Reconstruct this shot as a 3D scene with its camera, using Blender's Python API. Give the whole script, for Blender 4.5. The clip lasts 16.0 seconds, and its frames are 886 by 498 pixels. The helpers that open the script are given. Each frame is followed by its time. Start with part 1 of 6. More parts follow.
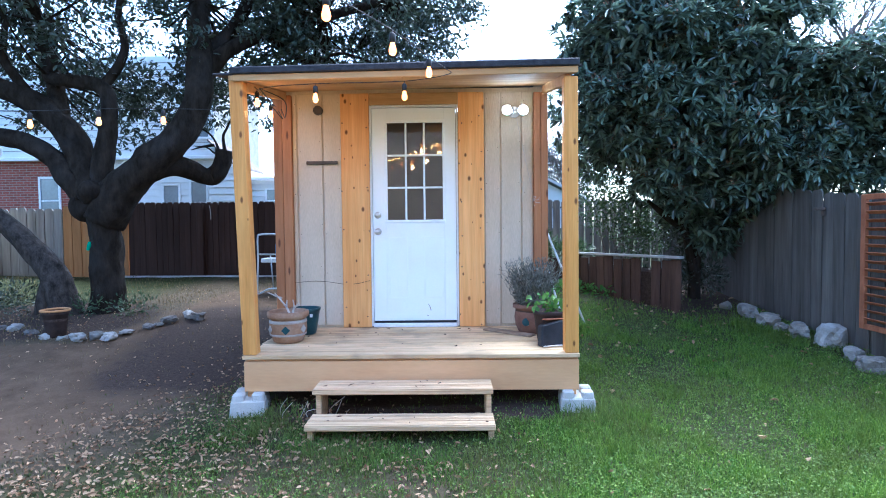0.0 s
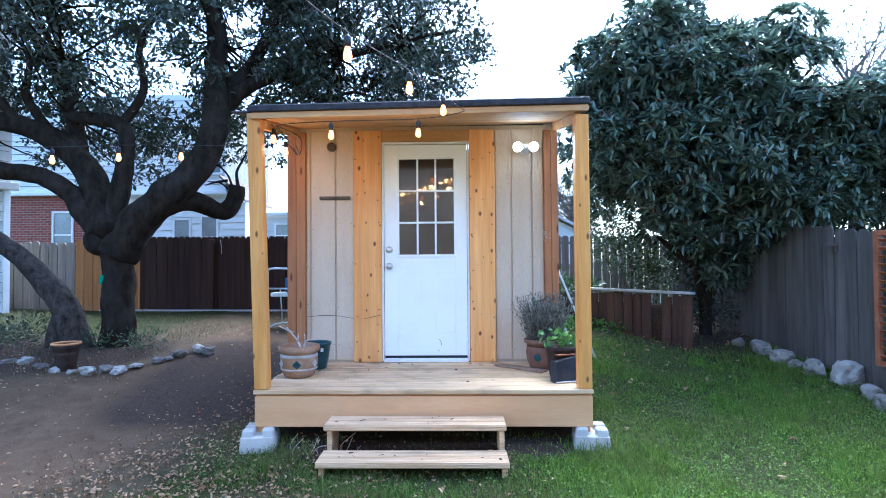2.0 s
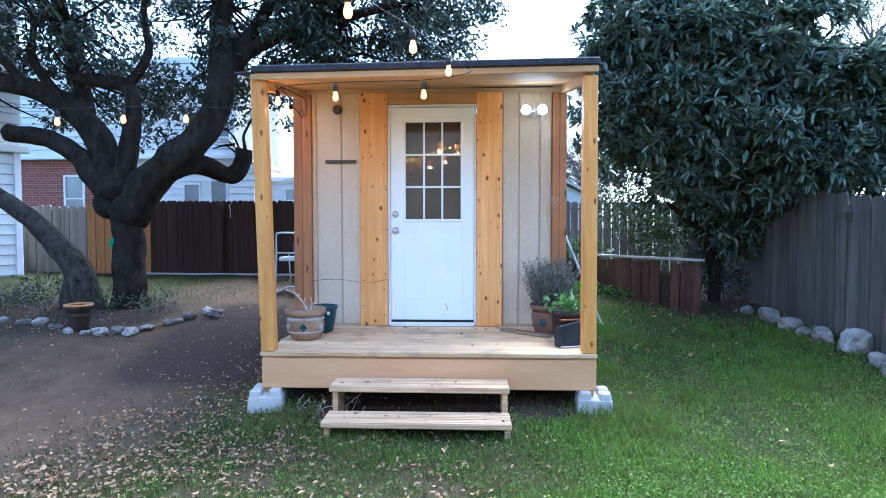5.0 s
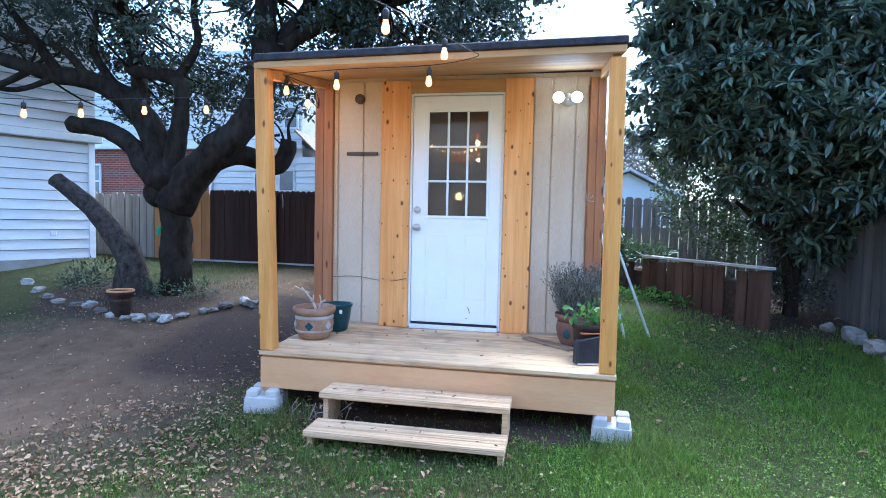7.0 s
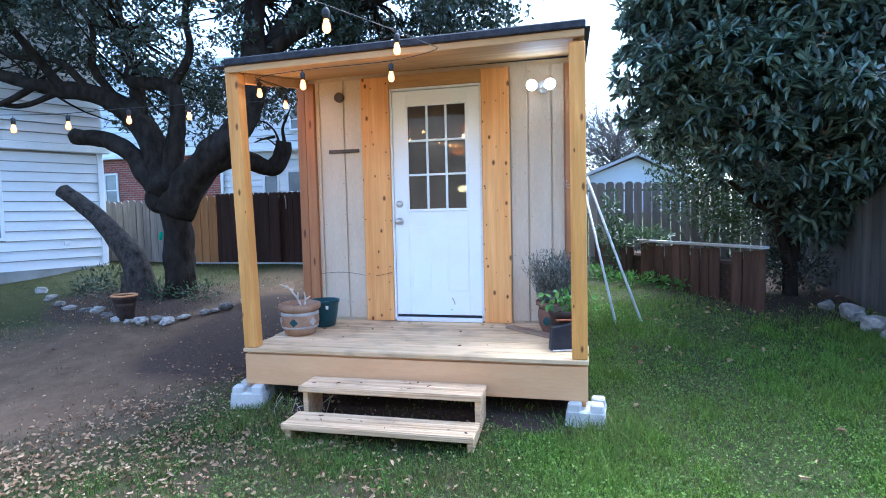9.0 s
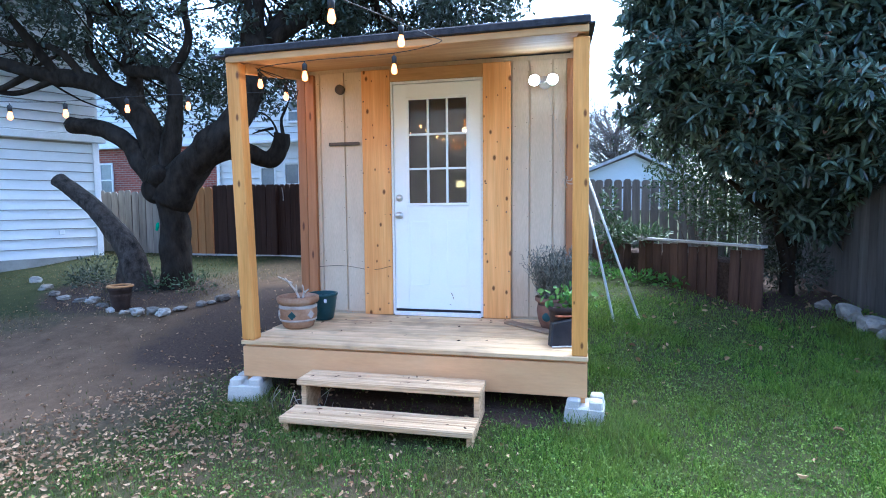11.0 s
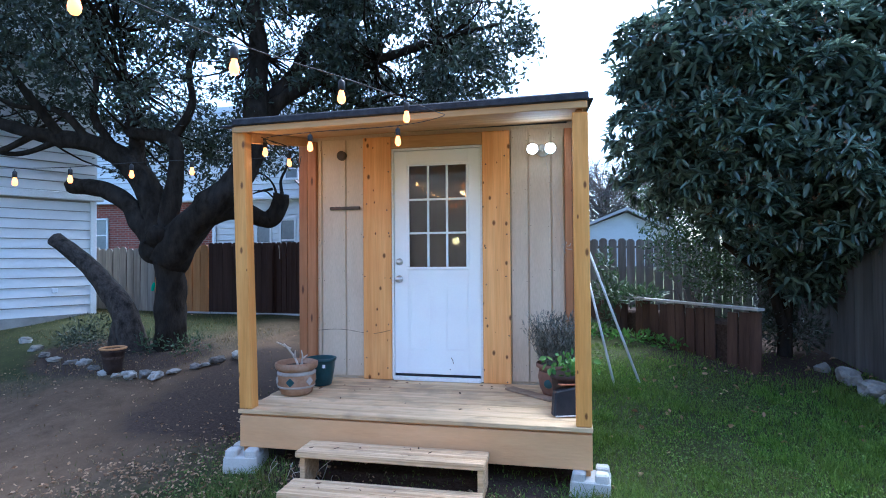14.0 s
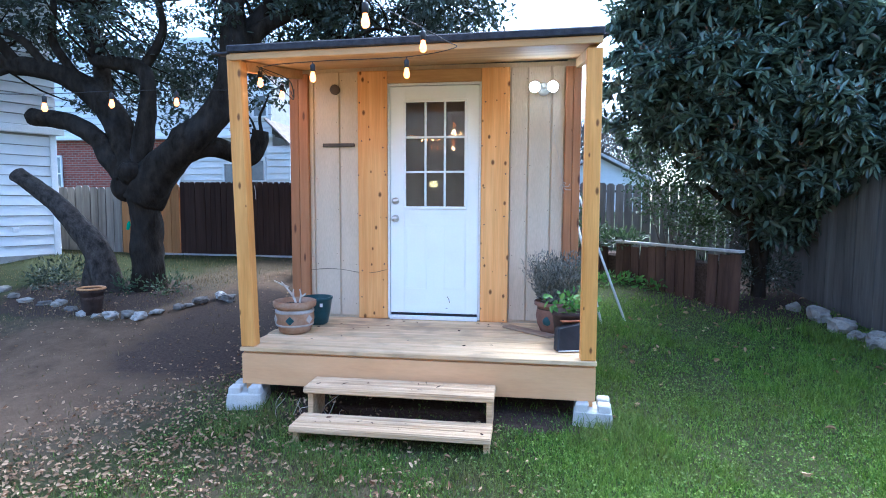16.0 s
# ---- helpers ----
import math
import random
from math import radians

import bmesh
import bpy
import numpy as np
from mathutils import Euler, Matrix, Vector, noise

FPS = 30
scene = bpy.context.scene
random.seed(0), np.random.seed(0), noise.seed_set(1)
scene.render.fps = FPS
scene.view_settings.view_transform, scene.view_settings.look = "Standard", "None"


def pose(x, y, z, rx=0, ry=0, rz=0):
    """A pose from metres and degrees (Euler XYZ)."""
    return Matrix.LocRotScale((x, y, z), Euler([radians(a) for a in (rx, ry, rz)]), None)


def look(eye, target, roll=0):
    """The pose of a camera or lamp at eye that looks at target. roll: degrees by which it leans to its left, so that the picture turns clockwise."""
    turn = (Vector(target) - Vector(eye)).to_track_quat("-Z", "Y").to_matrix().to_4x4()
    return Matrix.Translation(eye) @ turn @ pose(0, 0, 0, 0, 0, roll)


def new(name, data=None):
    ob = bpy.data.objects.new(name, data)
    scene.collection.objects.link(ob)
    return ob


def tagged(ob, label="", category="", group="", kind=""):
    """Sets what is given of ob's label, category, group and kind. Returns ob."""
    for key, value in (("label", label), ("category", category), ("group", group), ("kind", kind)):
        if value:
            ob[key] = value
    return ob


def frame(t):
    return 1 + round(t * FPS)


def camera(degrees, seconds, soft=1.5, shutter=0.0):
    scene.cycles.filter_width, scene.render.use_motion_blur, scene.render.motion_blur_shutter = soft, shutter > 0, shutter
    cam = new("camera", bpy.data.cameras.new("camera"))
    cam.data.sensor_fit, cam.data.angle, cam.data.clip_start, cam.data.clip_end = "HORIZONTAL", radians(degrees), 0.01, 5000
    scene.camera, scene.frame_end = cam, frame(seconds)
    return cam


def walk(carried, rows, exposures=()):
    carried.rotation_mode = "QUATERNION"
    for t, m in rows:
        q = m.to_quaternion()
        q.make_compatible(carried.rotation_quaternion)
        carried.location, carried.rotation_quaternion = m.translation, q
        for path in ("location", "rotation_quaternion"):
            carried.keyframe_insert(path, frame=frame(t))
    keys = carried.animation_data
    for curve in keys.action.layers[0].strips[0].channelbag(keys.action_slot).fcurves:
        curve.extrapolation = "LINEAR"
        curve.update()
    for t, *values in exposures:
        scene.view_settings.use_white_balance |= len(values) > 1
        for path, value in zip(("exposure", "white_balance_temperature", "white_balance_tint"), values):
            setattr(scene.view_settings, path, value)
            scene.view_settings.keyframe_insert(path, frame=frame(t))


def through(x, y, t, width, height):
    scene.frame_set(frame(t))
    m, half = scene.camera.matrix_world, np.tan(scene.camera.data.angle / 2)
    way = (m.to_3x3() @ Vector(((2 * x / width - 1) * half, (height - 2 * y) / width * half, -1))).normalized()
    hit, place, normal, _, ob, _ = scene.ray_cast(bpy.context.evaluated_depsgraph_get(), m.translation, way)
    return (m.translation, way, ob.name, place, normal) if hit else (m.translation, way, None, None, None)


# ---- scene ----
cam = camera(76.0, 16.0, soft=1.0)
# seconds, eye x y z, turn about x y z in degrees
ROWS = [
    (0.0, 0.157, -0.143, 1.372, 87.75, 0.61, 0.70),
    (0.5, 0.142, -0.161, 1.359, 88.02, 0.49, 0.73),
    (1.0, 0.141, -0.155, 1.363, 88.75, 0.48, 0.72),
    (1.5, 0.124, -0.150, 1.347, 91.02, 0.41, 0.96),
    (2.0, 0.104, -0.166, 1.366, 91.33, 0.41, 1.26),
    (2.5, 0.109, -0.171, 1.345, 92.43, 0.25, 1.25),
    (3.0, 0.109, -0.155, 1.349, 91.11, 0.25, 1.15),
    (3.5, 0.118, -0.140, 1.392, 89.33, 0.39, 1.26),
    (4.0, 0.113, -0.149, 1.353, 88.76, 0.73, 1.10),
    (4.5, 0.122, -0.154, 1.353, 88.38, 0.57, 1.57),
    (5.0, 0.146, -0.144, 1.348, 87.96, 0.06, 2.35),
    (5.2, 0.168, -0.136, 1.362, 87.44, -0.55, 4.02),
    (7.3, 0.833, 0.317, 1.418, 86.96, -0.82, 11.59),
    (7.5, 0.925, 0.321, 1.411, 87.14, -0.29, 11.68),
    (8.0, 1.089, 0.315, 1.415, 86.86, 0.66, 12.32),
    (8.5, 1.089, 0.315, 1.412, 86.46, 1.38, 13.49),
    (10.8, 1.047, 0.350, 1.394, 86.02, 1.16, 13.62),
    (11.0, 1.043, 0.324, 1.403, 85.78, 0.49, 13.11),
    (11.5, 1.064, 0.321, 1.390, 85.81, -0.68, 11.56),
    (12.0, 1.030, 0.321, 1.479, 91.04, 0.03, 12.01),
    (12.5, 1.001, 0.261, 1.668, 99.00, 0.51, 12.57),
    (13.0, 0.950, 0.214, 1.663, 99.06, 0.40, 12.92),
    (13.5, 1.001, 0.234, 1.537, 95.70, -0.45, 11.68),
    (14.0, 0.976, 0.294, 1.522, 90.92, 0.41, 12.29),
    (14.5, 0.975, 0.317, 1.493, 88.08, 0.18, 12.46),
    (15.0, 0.965, 0.337, 1.491, 87.85, -0.19, 12.44),
    (15.5, 0.928, 0.330, 1.469, 86.18, -1.10, 10.76),
    (16.0, 0.642, 0.260, 1.462, 85.49, -0.24, 8.30),
]
EXPOSURES = [(t, s + 2.74, 4860, 6) for t, s in ((0.0, 0.0), (11.7, 0.0), (12.1, 0.17), (12.5, -0.28), (13.2, -0.56), (13.9, -0.50), (14.5, 0.0), (16.0, 0.0))]
walk(cam, [(t, pose(x, y, z, rx, ry, rz)) for t, x, y, z, rx, ry, rz in ROWS], EXPOSURES)

# ---- light ----
world = bpy.data.worlds.new("dusk_sky")
scene.world = world
world.use_nodes = True
wn = world.node_tree
sky = wn.nodes.new("ShaderNodeTexSky")
sky.sky_type = 'NISHITA'
sky.sun_disc = False
sky.sun_elevation = radians(58)
sky.sun_rotation = radians(24)
sky.air_density, sky.dust_density, sky.ozone_density = 1.0, 3.0, 1.5
SKY_STRENGTH = 0.14
wn.nodes["Background"].inputs[1].default_value = SKY_STRENGTH
wn.links.new(sky.outputs[0], wn.nodes["Background"].inputs[0])
sun_data = bpy.data.lights.new("sun", 'SUN')
sun_data.energy, sun_data.angle, sun_data.color = 1.5, radians(38), (1.0, 0.97, 0.93)
sun = new("sun", sun_data)
sun.matrix_world = look((5, 11, 20), (0, 0, 0))


def lamp(name, at, power, color, radius=0.04):
    data = bpy.data.lights.new(name, 'POINT')
    data.energy, data.color, data.shadow_soft_size = power, color, radius
    ob = new(name, data)
    ob.location = at
    return ob


# ---- materials ----
def node_mat(name):
    m = bpy.data.materials.new(name)
    m.use_nodes = True
    return m, m.node_tree.nodes, m.node_tree.links, m.node_tree.nodes["Principled BSDF"]


def surface(name, dark, light, scale=(6, 6, 6), fine=60.0, rough=0.75, bump=0.25, vary=0.12, metal=0.0, stain=None, stain_scale=1.5,
            stain_amount=0.35, island=False, specular=0.2, knots=None, knot_scale=(5, 5, 1.6), contrast=(0.3, 0.7), grain=0.36):
    """A surface of two tones in a coarse pattern, with fine grain, stains, relief and a change from piece to piece."""
    m, n, l, b = node_mat(name)
    tc = n.new("ShaderNodeTexCoord")
    info = n.new("ShaderNodeObjectInfo")
    shift = n.new("ShaderNodeVectorMath"); shift.operation = 'SCALE'
    comb = n.new("ShaderNodeCombineXYZ")
    for i in range(3):
        l.new(info.outputs["Random"], comb.inputs[i])
    l.new(comb.outputs[0], shift.inputs[0]); shift.inputs["Scale"].default_value = 37.0
    add = n.new("ShaderNodeVectorMath"); add.operation = 'ADD'
    l.new(tc.outputs["Object"], add.inputs[0]); l.new(shift.outputs[0], add.inputs[1])
    mp = n.new("ShaderNodeMapping"); mp.inputs["Scale"].default_value = scale
    l.new(add.outputs[0], mp.inputs[0])
    nz = n.new("ShaderNodeTexNoise"); nz.inputs["Scale"].default_value = 1.0; nz.inputs["Detail"].default_value = 6; nz.inputs["Roughness"].default_value = 0.62
    l.new(mp.outputs[0], nz.inputs["Vector"])
    ramp = n.new("ShaderNodeValToRGB")
    ramp.color_ramp.elements[0].position, ramp.color_ramp.elements[1].position = contrast
    ramp.color_ramp.elements[0].color = (*dark, 1); ramp.color_ramp.elements[1].color = (*light, 1)
    l.new(nz.outputs[0], ramp.inputs[0])
    col = ramp.outputs[0]
    fn = n.new("ShaderNodeTexNoise"); fn.inputs["Scale"].default_value = fine / max(scale); fn.inputs["Detail"].default_value = 4
    l.new(mp.outputs[0], fn.inputs["Vector"])
    if stain:
        st = n.new("ShaderNodeTexNoise"); st.inputs["Scale"].default_value = stain_scale; st.inputs["Detail"].default_value = 5
        l.new(add.outputs[0], st.inputs["Vector"])
        mr = n.new("ShaderNodeMapRange"); mr.inputs[1].default_value = 0.5; mr.inputs[2].default_value = 0.75; mr.inputs[4].default_value = stain_amount
        l.new(st.outputs[0], mr.inputs[0])
        mx = n.new("ShaderNodeMix"); mx.data_type = 'RGBA'
        l.new(mr.outputs[0], mx.inputs[0]); l.new(col, mx.inputs[6]); mx.inputs[7].default_value = (*stain, 1)
        col = mx.outputs[2]
    if knots:
        km = n.new("ShaderNodeMapping"); km.inputs["Scale"].default_value = knot_scale
        l.new(add.outputs[0], km.inputs[0])
        sp = n.new("ShaderNodeSeparateXYZ"); l.new(km.outputs[0], sp.inputs[0])
        flat = n.new("ShaderNodeCombineXYZ"); l.new(sp.outputs[0], flat.inputs[0]); l.new(sp.outputs[2], flat.inputs[1])
        vo = n.new("ShaderNodeTexVoronoi"); vo.voronoi_dimensions = '2D'; vo.inputs["Scale"].default_value = 1.0; vo.inputs["Randomness"].default_value = 1.0
        l.new(flat.outputs[0], vo.inputs["Vector"])
        kr = n.new("ShaderNodeMapRange"); kr.inputs[1].default_value = 0.05; kr.inputs[2].default_value = 0.11; kr.inputs[3].default_value = 0.9; kr.inputs[4].default_value = 0.0
        sc = n.new("ShaderNodeSeparateColor"); l.new(vo.outputs["Color"], sc.inputs[0])
        sz = n.new("ShaderNodeMath"); sz.operation = 'MULTIPLY_ADD'; sz.inputs[1].default_value = 0.95; sz.inputs[2].default_value = 0.22
        l.new(sc.outputs[0], sz.inputs[0])
        dv = n.new("ShaderNodeMath"); dv.operation = 'DIVIDE'; l.new(vo.outputs["Distance"], dv.inputs[0]); l.new(sz.outputs[0], dv.inputs[1])
        l.new(dv.outputs[0], kr.inputs[0])
        mk = n.new("ShaderNodeMix"); mk.data_type = 'RGBA'
        l.new(kr.outputs[0], mk.inputs[0]); l.new(col, mk.inputs[6]); mk.inputs[7].default_value = (*knots, 1)
        col = mk.outputs[2]
    hsv = n.new("ShaderNodeHueSaturation")
    vr = n.new("ShaderNodeMapRange"); vr.inputs[3].default_value = 1 - vary; vr.inputs[4].default_value = 1 + vary
    if island:
        geo = n.new("ShaderNodeNewGeometry"); l.new(geo.outputs["Random Per Island"], vr.inputs[0])
    else:
        l.new(info.outputs["Random"], vr.inputs[0])
    fm = n.new("ShaderNodeMath"); fm.operation = 'MULTIPLY_ADD'; fm.inputs[1].default_value = grain; fm.inputs[2].default_value = 1 - grain / 2
    l.new(fn.outputs[0], fm.inputs[0])
    vm = n.new("ShaderNodeMath"); vm.operation = 'MULTIPLY'
    l.new(fm.outputs[0], vm.inputs[0]); l.new(vr.outputs[0], vm.inputs[1])
    l.new(vm.outputs[0], hsv.inputs["Value"]); l.new(col, hsv.inputs["Color"])
    l.new(hsv.outputs[0], b.inputs["Base Color"])
    b.inputs["Roughness"].default_value, b.inputs["Metallic"].default_value = rough, metal
    b.inputs["Specular IOR Level"].default_value = specular
    if bump:
        hs = n.new("ShaderNodeMath"); hs.operation = 'ADD'
        l.new(nz.outputs[0], hs.inputs[0]); l.new(fn.outputs[0], hs.inputs[1])
        bp = n.new("ShaderNodeBump"); bp.inputs["Strength"].default_value = bump; bp.inputs["Distance"].default_value = 0.01
        l.new(hs.outputs[0], bp.inputs["Height"]); l.new(bp.outputs[0], b.inputs["Normal"])
    return m


def leaf_mat(name, dark, light, rough=0.45, through=0.25, specular=0.4):
    m, n, l, b = node_mat(name)
    geo = n.new("ShaderNodeNewGeometry")
    ramp = n.new("ShaderNodeValToRGB")
    ramp.color_ramp.elements[0].color = (*dark, 1); ramp.color_ramp.elements[1].color = (*light, 1)
    l.new(geo.outputs["Random Per Island"], ramp.inputs[0])
    l.new(ramp.outputs[0], b.inputs["Base Color"])
    b.inputs["Roughness"].default_value = rough
    b.inputs["Specular IOR Level"].default_value = specular
    tr = n.new("ShaderNodeBsdfTranslucent"); l.new(ramp.outputs[0], tr.inputs[0])
    mix = n.new("ShaderNodeMixShader"); mix.inputs[0].default_value = through
    l.new(b.outputs[0], mix.inputs[1]); l.new(tr.outputs[0], mix.inputs[2])
    l.new(mix.outputs[0], n["Material Output"].inputs[0])
    return m


def glow_mat(name, color, strength):
    m, n, l, b = node_mat(name)
    b.inputs["Base Color"].default_value = (*color, 1)
    b.inputs["Emission Color"].default_value = (*color, 1)
    b.inputs["Emission Strength"].default_value = strength
    return m


def glass_mat(name):
    m, n, l, b = node_mat(name)
    b.inputs["Base Color"].default_value = (0.9, 0.92, 0.9, 1)
    b.inputs["Roughness"].default_value = 0.02
    b.inputs["IOR"].default_value = 1.5
    b.inputs["Transmission Weight"].default_value = 1.0
    return m


def ground_mat():
    m, n, l, b = node_mat("lawn_and_dirt")
    tc = n.new("ShaderNodeTexCoord")

    def tone(scale, c1, c2, p=(0.3, 0.7), detail=8):
        z = n.new("ShaderNodeTexNoise"); z.inputs["Scale"].default_value = scale; z.inputs["Detail"].default_value = detail; z.inputs["Roughness"].default_value = 0.7
        l.new(tc.outputs["Object"], z.inputs["Vector"])
        r = n.new("ShaderNodeValToRGB"); r.color_ramp.elements[0].position, r.color_ramp.elements[1].position = p
        r.color_ramp.elements[0].color = (*c1, 1); r.color_ramp.elements[1].color = (*c2, 1)
        l.new(z.outputs[0], r.inputs[0])
        return r.outputs[0], z.outputs[0]

    def blend(f, a, c):
        x = n.new("ShaderNodeMix"); x.data_type = 'RGBA'
        l.new(f, x.inputs[0]); l.new(a, x.inputs[6]); l.new(c, x.inputs[7])
        return x.outputs[2]
    green, hg = tone(9, (0.024, 0.029, 0.009), (0.056, 0.060, 0.020))
    dirt, hd = tone(5, (0.074, 0.046, 0.026), (0.155, 0.104, 0.063))
    dry, _ = tone(14, (0.050, 0.037, 0.021), (0.125, 0.092, 0.055))
    # Bed soil; its dark tone also paints shade under deck and beside shed.
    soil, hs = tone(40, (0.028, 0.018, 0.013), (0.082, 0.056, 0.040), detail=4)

    def attribute(name):
        a = n.new("ShaderNodeAttribute"); a.attribute_name = name
        z = n.new("ShaderNodeTexNoise"); z.inputs["Scale"].default_value = 5.0; z.inputs["Detail"].default_value = 7; z.inputs["Roughness"].default_value = 0.75
        l.new(tc.outputs["Object"], z.inputs["Vector"])
        s = n.new("ShaderNodeMath"); s.operation = 'MULTIPLY_ADD'; s.inputs[1].default_value = 1.1; s.inputs[2].default_value = -0.55
        l.new(z.outputs[0], s.inputs[0])
        t = n.new("ShaderNodeMath"); t.operation = 'ADD'
        l.new(a.outputs["Fac"], t.inputs[0]); l.new(s.outputs[0], t.inputs[1])
        r = n.new("ShaderNodeMapRange"); r.inputs[1].default_value = 0.35; r.inputs[2].default_value = 0.65
        l.new(t.outputs[0], r.inputs[0])
        return r.outputs[0]
    base = blend(attribute("dry"), green, dry)
    base = blend(attribute("bare"), base, dirt)
    base = blend(attribute("mulch_shade"), base, soil)
    l.new(base, b.inputs["Base Color"])
    b.inputs["Roughness"].default_value = 0.95
    b.inputs["Specular IOR Level"].default_value = 0.15
    bp = n.new("ShaderNodeBump"); bp.inputs["Strength"].default_value = 0.7; bp.inputs["Distance"].default_value = 0.02
    l.new(hs, bp.inputs["Height"]); l.new(bp.outputs[0], b.inputs["Normal"])
    return m


def brick_mat():
    m, n, l, b = node_mat("red_brick")
    tc = n.new("ShaderNodeTexCoord")
    mp = n.new("ShaderNodeMapping"); mp.inputs["Rotation"].default_value = (radians(90), 0, 0)
    l.new(tc.outputs["Object"], mp.inputs[0])
    br = n.new("ShaderNodeTexBrick"); br.inputs["Scale"].default_value = 1.0
    br.inputs["Brick Width"].default_value, br.inputs["Row Height"].default_value, br.inputs["Mortar Size"].default_value = 0.22, 0.075, 0.008
    br.inputs["Color1"].default_value = (0.30, 0.075, 0.05, 1); br.inputs["Color2"].default_value = (0.20, 0.05, 0.035, 1); br.inputs["Mortar"].default_value = (0.3, 0.25, 0.2, 1)
    l.new(mp.outputs[0], br.inputs["Vector"]); l.new(br.outputs[0], b.inputs["Base Color"])
    b.inputs["Roughness"].default_value = 0.9
    return m


def grass_mat(name, dark, light, tired):
    """Blades that differ one from another and fade to a tired tone in patches of the lawn."""
    m = leaf_mat(name, dark, light, 0.6, 0.35, 0.2)
    n, l = m.node_tree.nodes, m.node_tree.links
    tc = n.new("ShaderNodeTexCoord")
    z = n.new("ShaderNodeTexNoise"); z.inputs["Scale"].default_value = 1.7; z.inputs["Detail"].default_value = 6; z.inputs["Roughness"].default_value = 0.7
    l.new(tc.outputs["Object"], z.inputs["Vector"])
    r = n.new("ShaderNodeMapRange"); r.inputs[1].default_value = 0.42; r.inputs[2].default_value = 0.68; r.inputs[4].default_value = 0.8
    l.new(z.outputs[0], r.inputs[0])
    x = n.new("ShaderNodeMix"); x.data_type = 'RGBA'
    ramp = n["Color Ramp"]
    l.new(r.outputs[0], x.inputs[0]); l.new(ramp.outputs[0], x.inputs[6]); x.inputs[7].default_value = (*tired, 1)
    l.new(x.outputs[2], n["Principled BSDF"].inputs["Base Color"]); l.new(x.outputs[2], n["Translucent BSDF"].inputs[0])
    return m


M_GROUND = ground_mat()
M_BLADE = grass_mat("grass_blade", (0.048, 0.12, 0.013), (0.24, 0.36, 0.055), (0.15, 0.18, 0.045))
# Sparse grey-green left lawn; the oak's shade is mixed into this darker colour.
M_DULL_SHADED = grass_mat("dull_shaded_grass_blade", (0.034, 0.053, 0.011), (0.088, 0.112, 0.025), (0.080, 0.066, 0.026))
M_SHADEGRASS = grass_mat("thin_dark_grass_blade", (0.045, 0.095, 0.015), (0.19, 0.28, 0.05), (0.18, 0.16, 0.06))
M_PANICLE = surface("brown_flower_bud", (0.09, 0.05, 0.03), (0.22, 0.13, 0.08), (30, 30, 30), 90, 0.9, 0.4, 0.2)
M_DULLROCK = surface("soil_stained_rock", (0.10, 0.09, 0.08), (0.24, 0.22, 0.20), (8, 8, 8), 70, 0.9, 0.9, 0.25)
M_STRAW = leaf_mat("dry_grass", (0.12, 0.088, 0.044), (0.27, 0.21, 0.115), 0.8, 0.2, 0.1)
M_BROWNLEAF = leaf_mat("dark_dry_leaf", (0.05, 0.03, 0.02), (0.18, 0.10, 0.06), 0.8, 0.05, 0.1)
M_CLOVER = grass_mat("clover_leaf", (0.05, 0.12, 0.02), (0.25, 0.35, 0.075), (0.12, 0.15, 0.05))
M_LITTER = leaf_mat("fallen_leaf", (0.20, 0.11, 0.06), (0.56, 0.385, 0.235), 0.8, 0.1, 0.1)
M_DECK = surface("weathered_deck_board", (0.50, 0.32, 0.155), (0.82, 0.60, 0.35), (1.2, 14, 14), 90, 0.8, 0.4, 0.09, stain=(0.28, 0.20, 0.12), stain_scale=4.0, stain_amount=0.75)
M_STEP = surface("worn_step_wood", (0.44, 0.265, 0.125), (0.82, 0.59, 0.35), (1.4, 38, 38), 120, 0.85, 0.8, 0.08, stain=(0.26, 0.18, 0.12), stain_scale=4.0, stain_amount=0.4)
M_FASCIA = surface("tan_fascia_board", (0.64, 0.345, 0.15), (0.72, 0.43, 0.21), (1.0, 5, 5), 70, 0.65, 0.12, 0.04, grain=0.15, stain=(0.50, 0.29, 0.13), stain_scale=2.0, stain_amount=0.4)
M_POST = surface("yellow_pine_post", (0.56, 0.24, 0.05), (0.74, 0.37, 0.10), (14, 14, 0.9), 80, 0.5, 0.25, 0.06, stain=(0.44, 0.18, 0.04), stain_scale=2.0, stain_amount=0.5, knots=(0.13, 0.045, 0.015), knot_scale=(8, 0.01, 3.4))
M_CASING = surface("orange_pine_board", (0.68, 0.31, 0.085), (0.86, 0.48, 0.18), (16, 16, 0.7), 80, 0.5, 0.15, 0.05, stain=(0.62, 0.24, 0.07), stain_scale=1.2, stain_amount=0.45, knots=(0.11, 0.035, 0.012), knot_scale=(7, 0.01, 4.2))
M_CEDAR = surface("red_cedar_board", (0.28, 0.115, 0.045), (0.44, 0.20, 0.085), (14, 14, 0.7), 80, 0.6, 0.25, 0.08, stain=(0.22, 0.10, 0.05), stain_scale=1.5, stain_amount=0.5, knots=(0.09, 0.035, 0.018), knot_scale=(8, 0.01, 2.2))
M_CEIL = surface("plywood_ceiling", (0.40, 0.225, 0.085), (0.55, 0.34, 0.15), (1.2, 9, 9), 70, 0.7, 0.12, 0.05, stain=(0.38, 0.25, 0.13), stain_scale=2.0, stain_amount=0.4)
M_SIDING = surface("beige_painted_siding", (0.55, 0.445, 0.315), (0.62, 0.515, 0.375), (5, 5, 0.8), 140, 0.75, 0.3, 0.02, stain=(0.47, 0.37, 0.26), stain_scale=2.2, stain_amount=0.35)
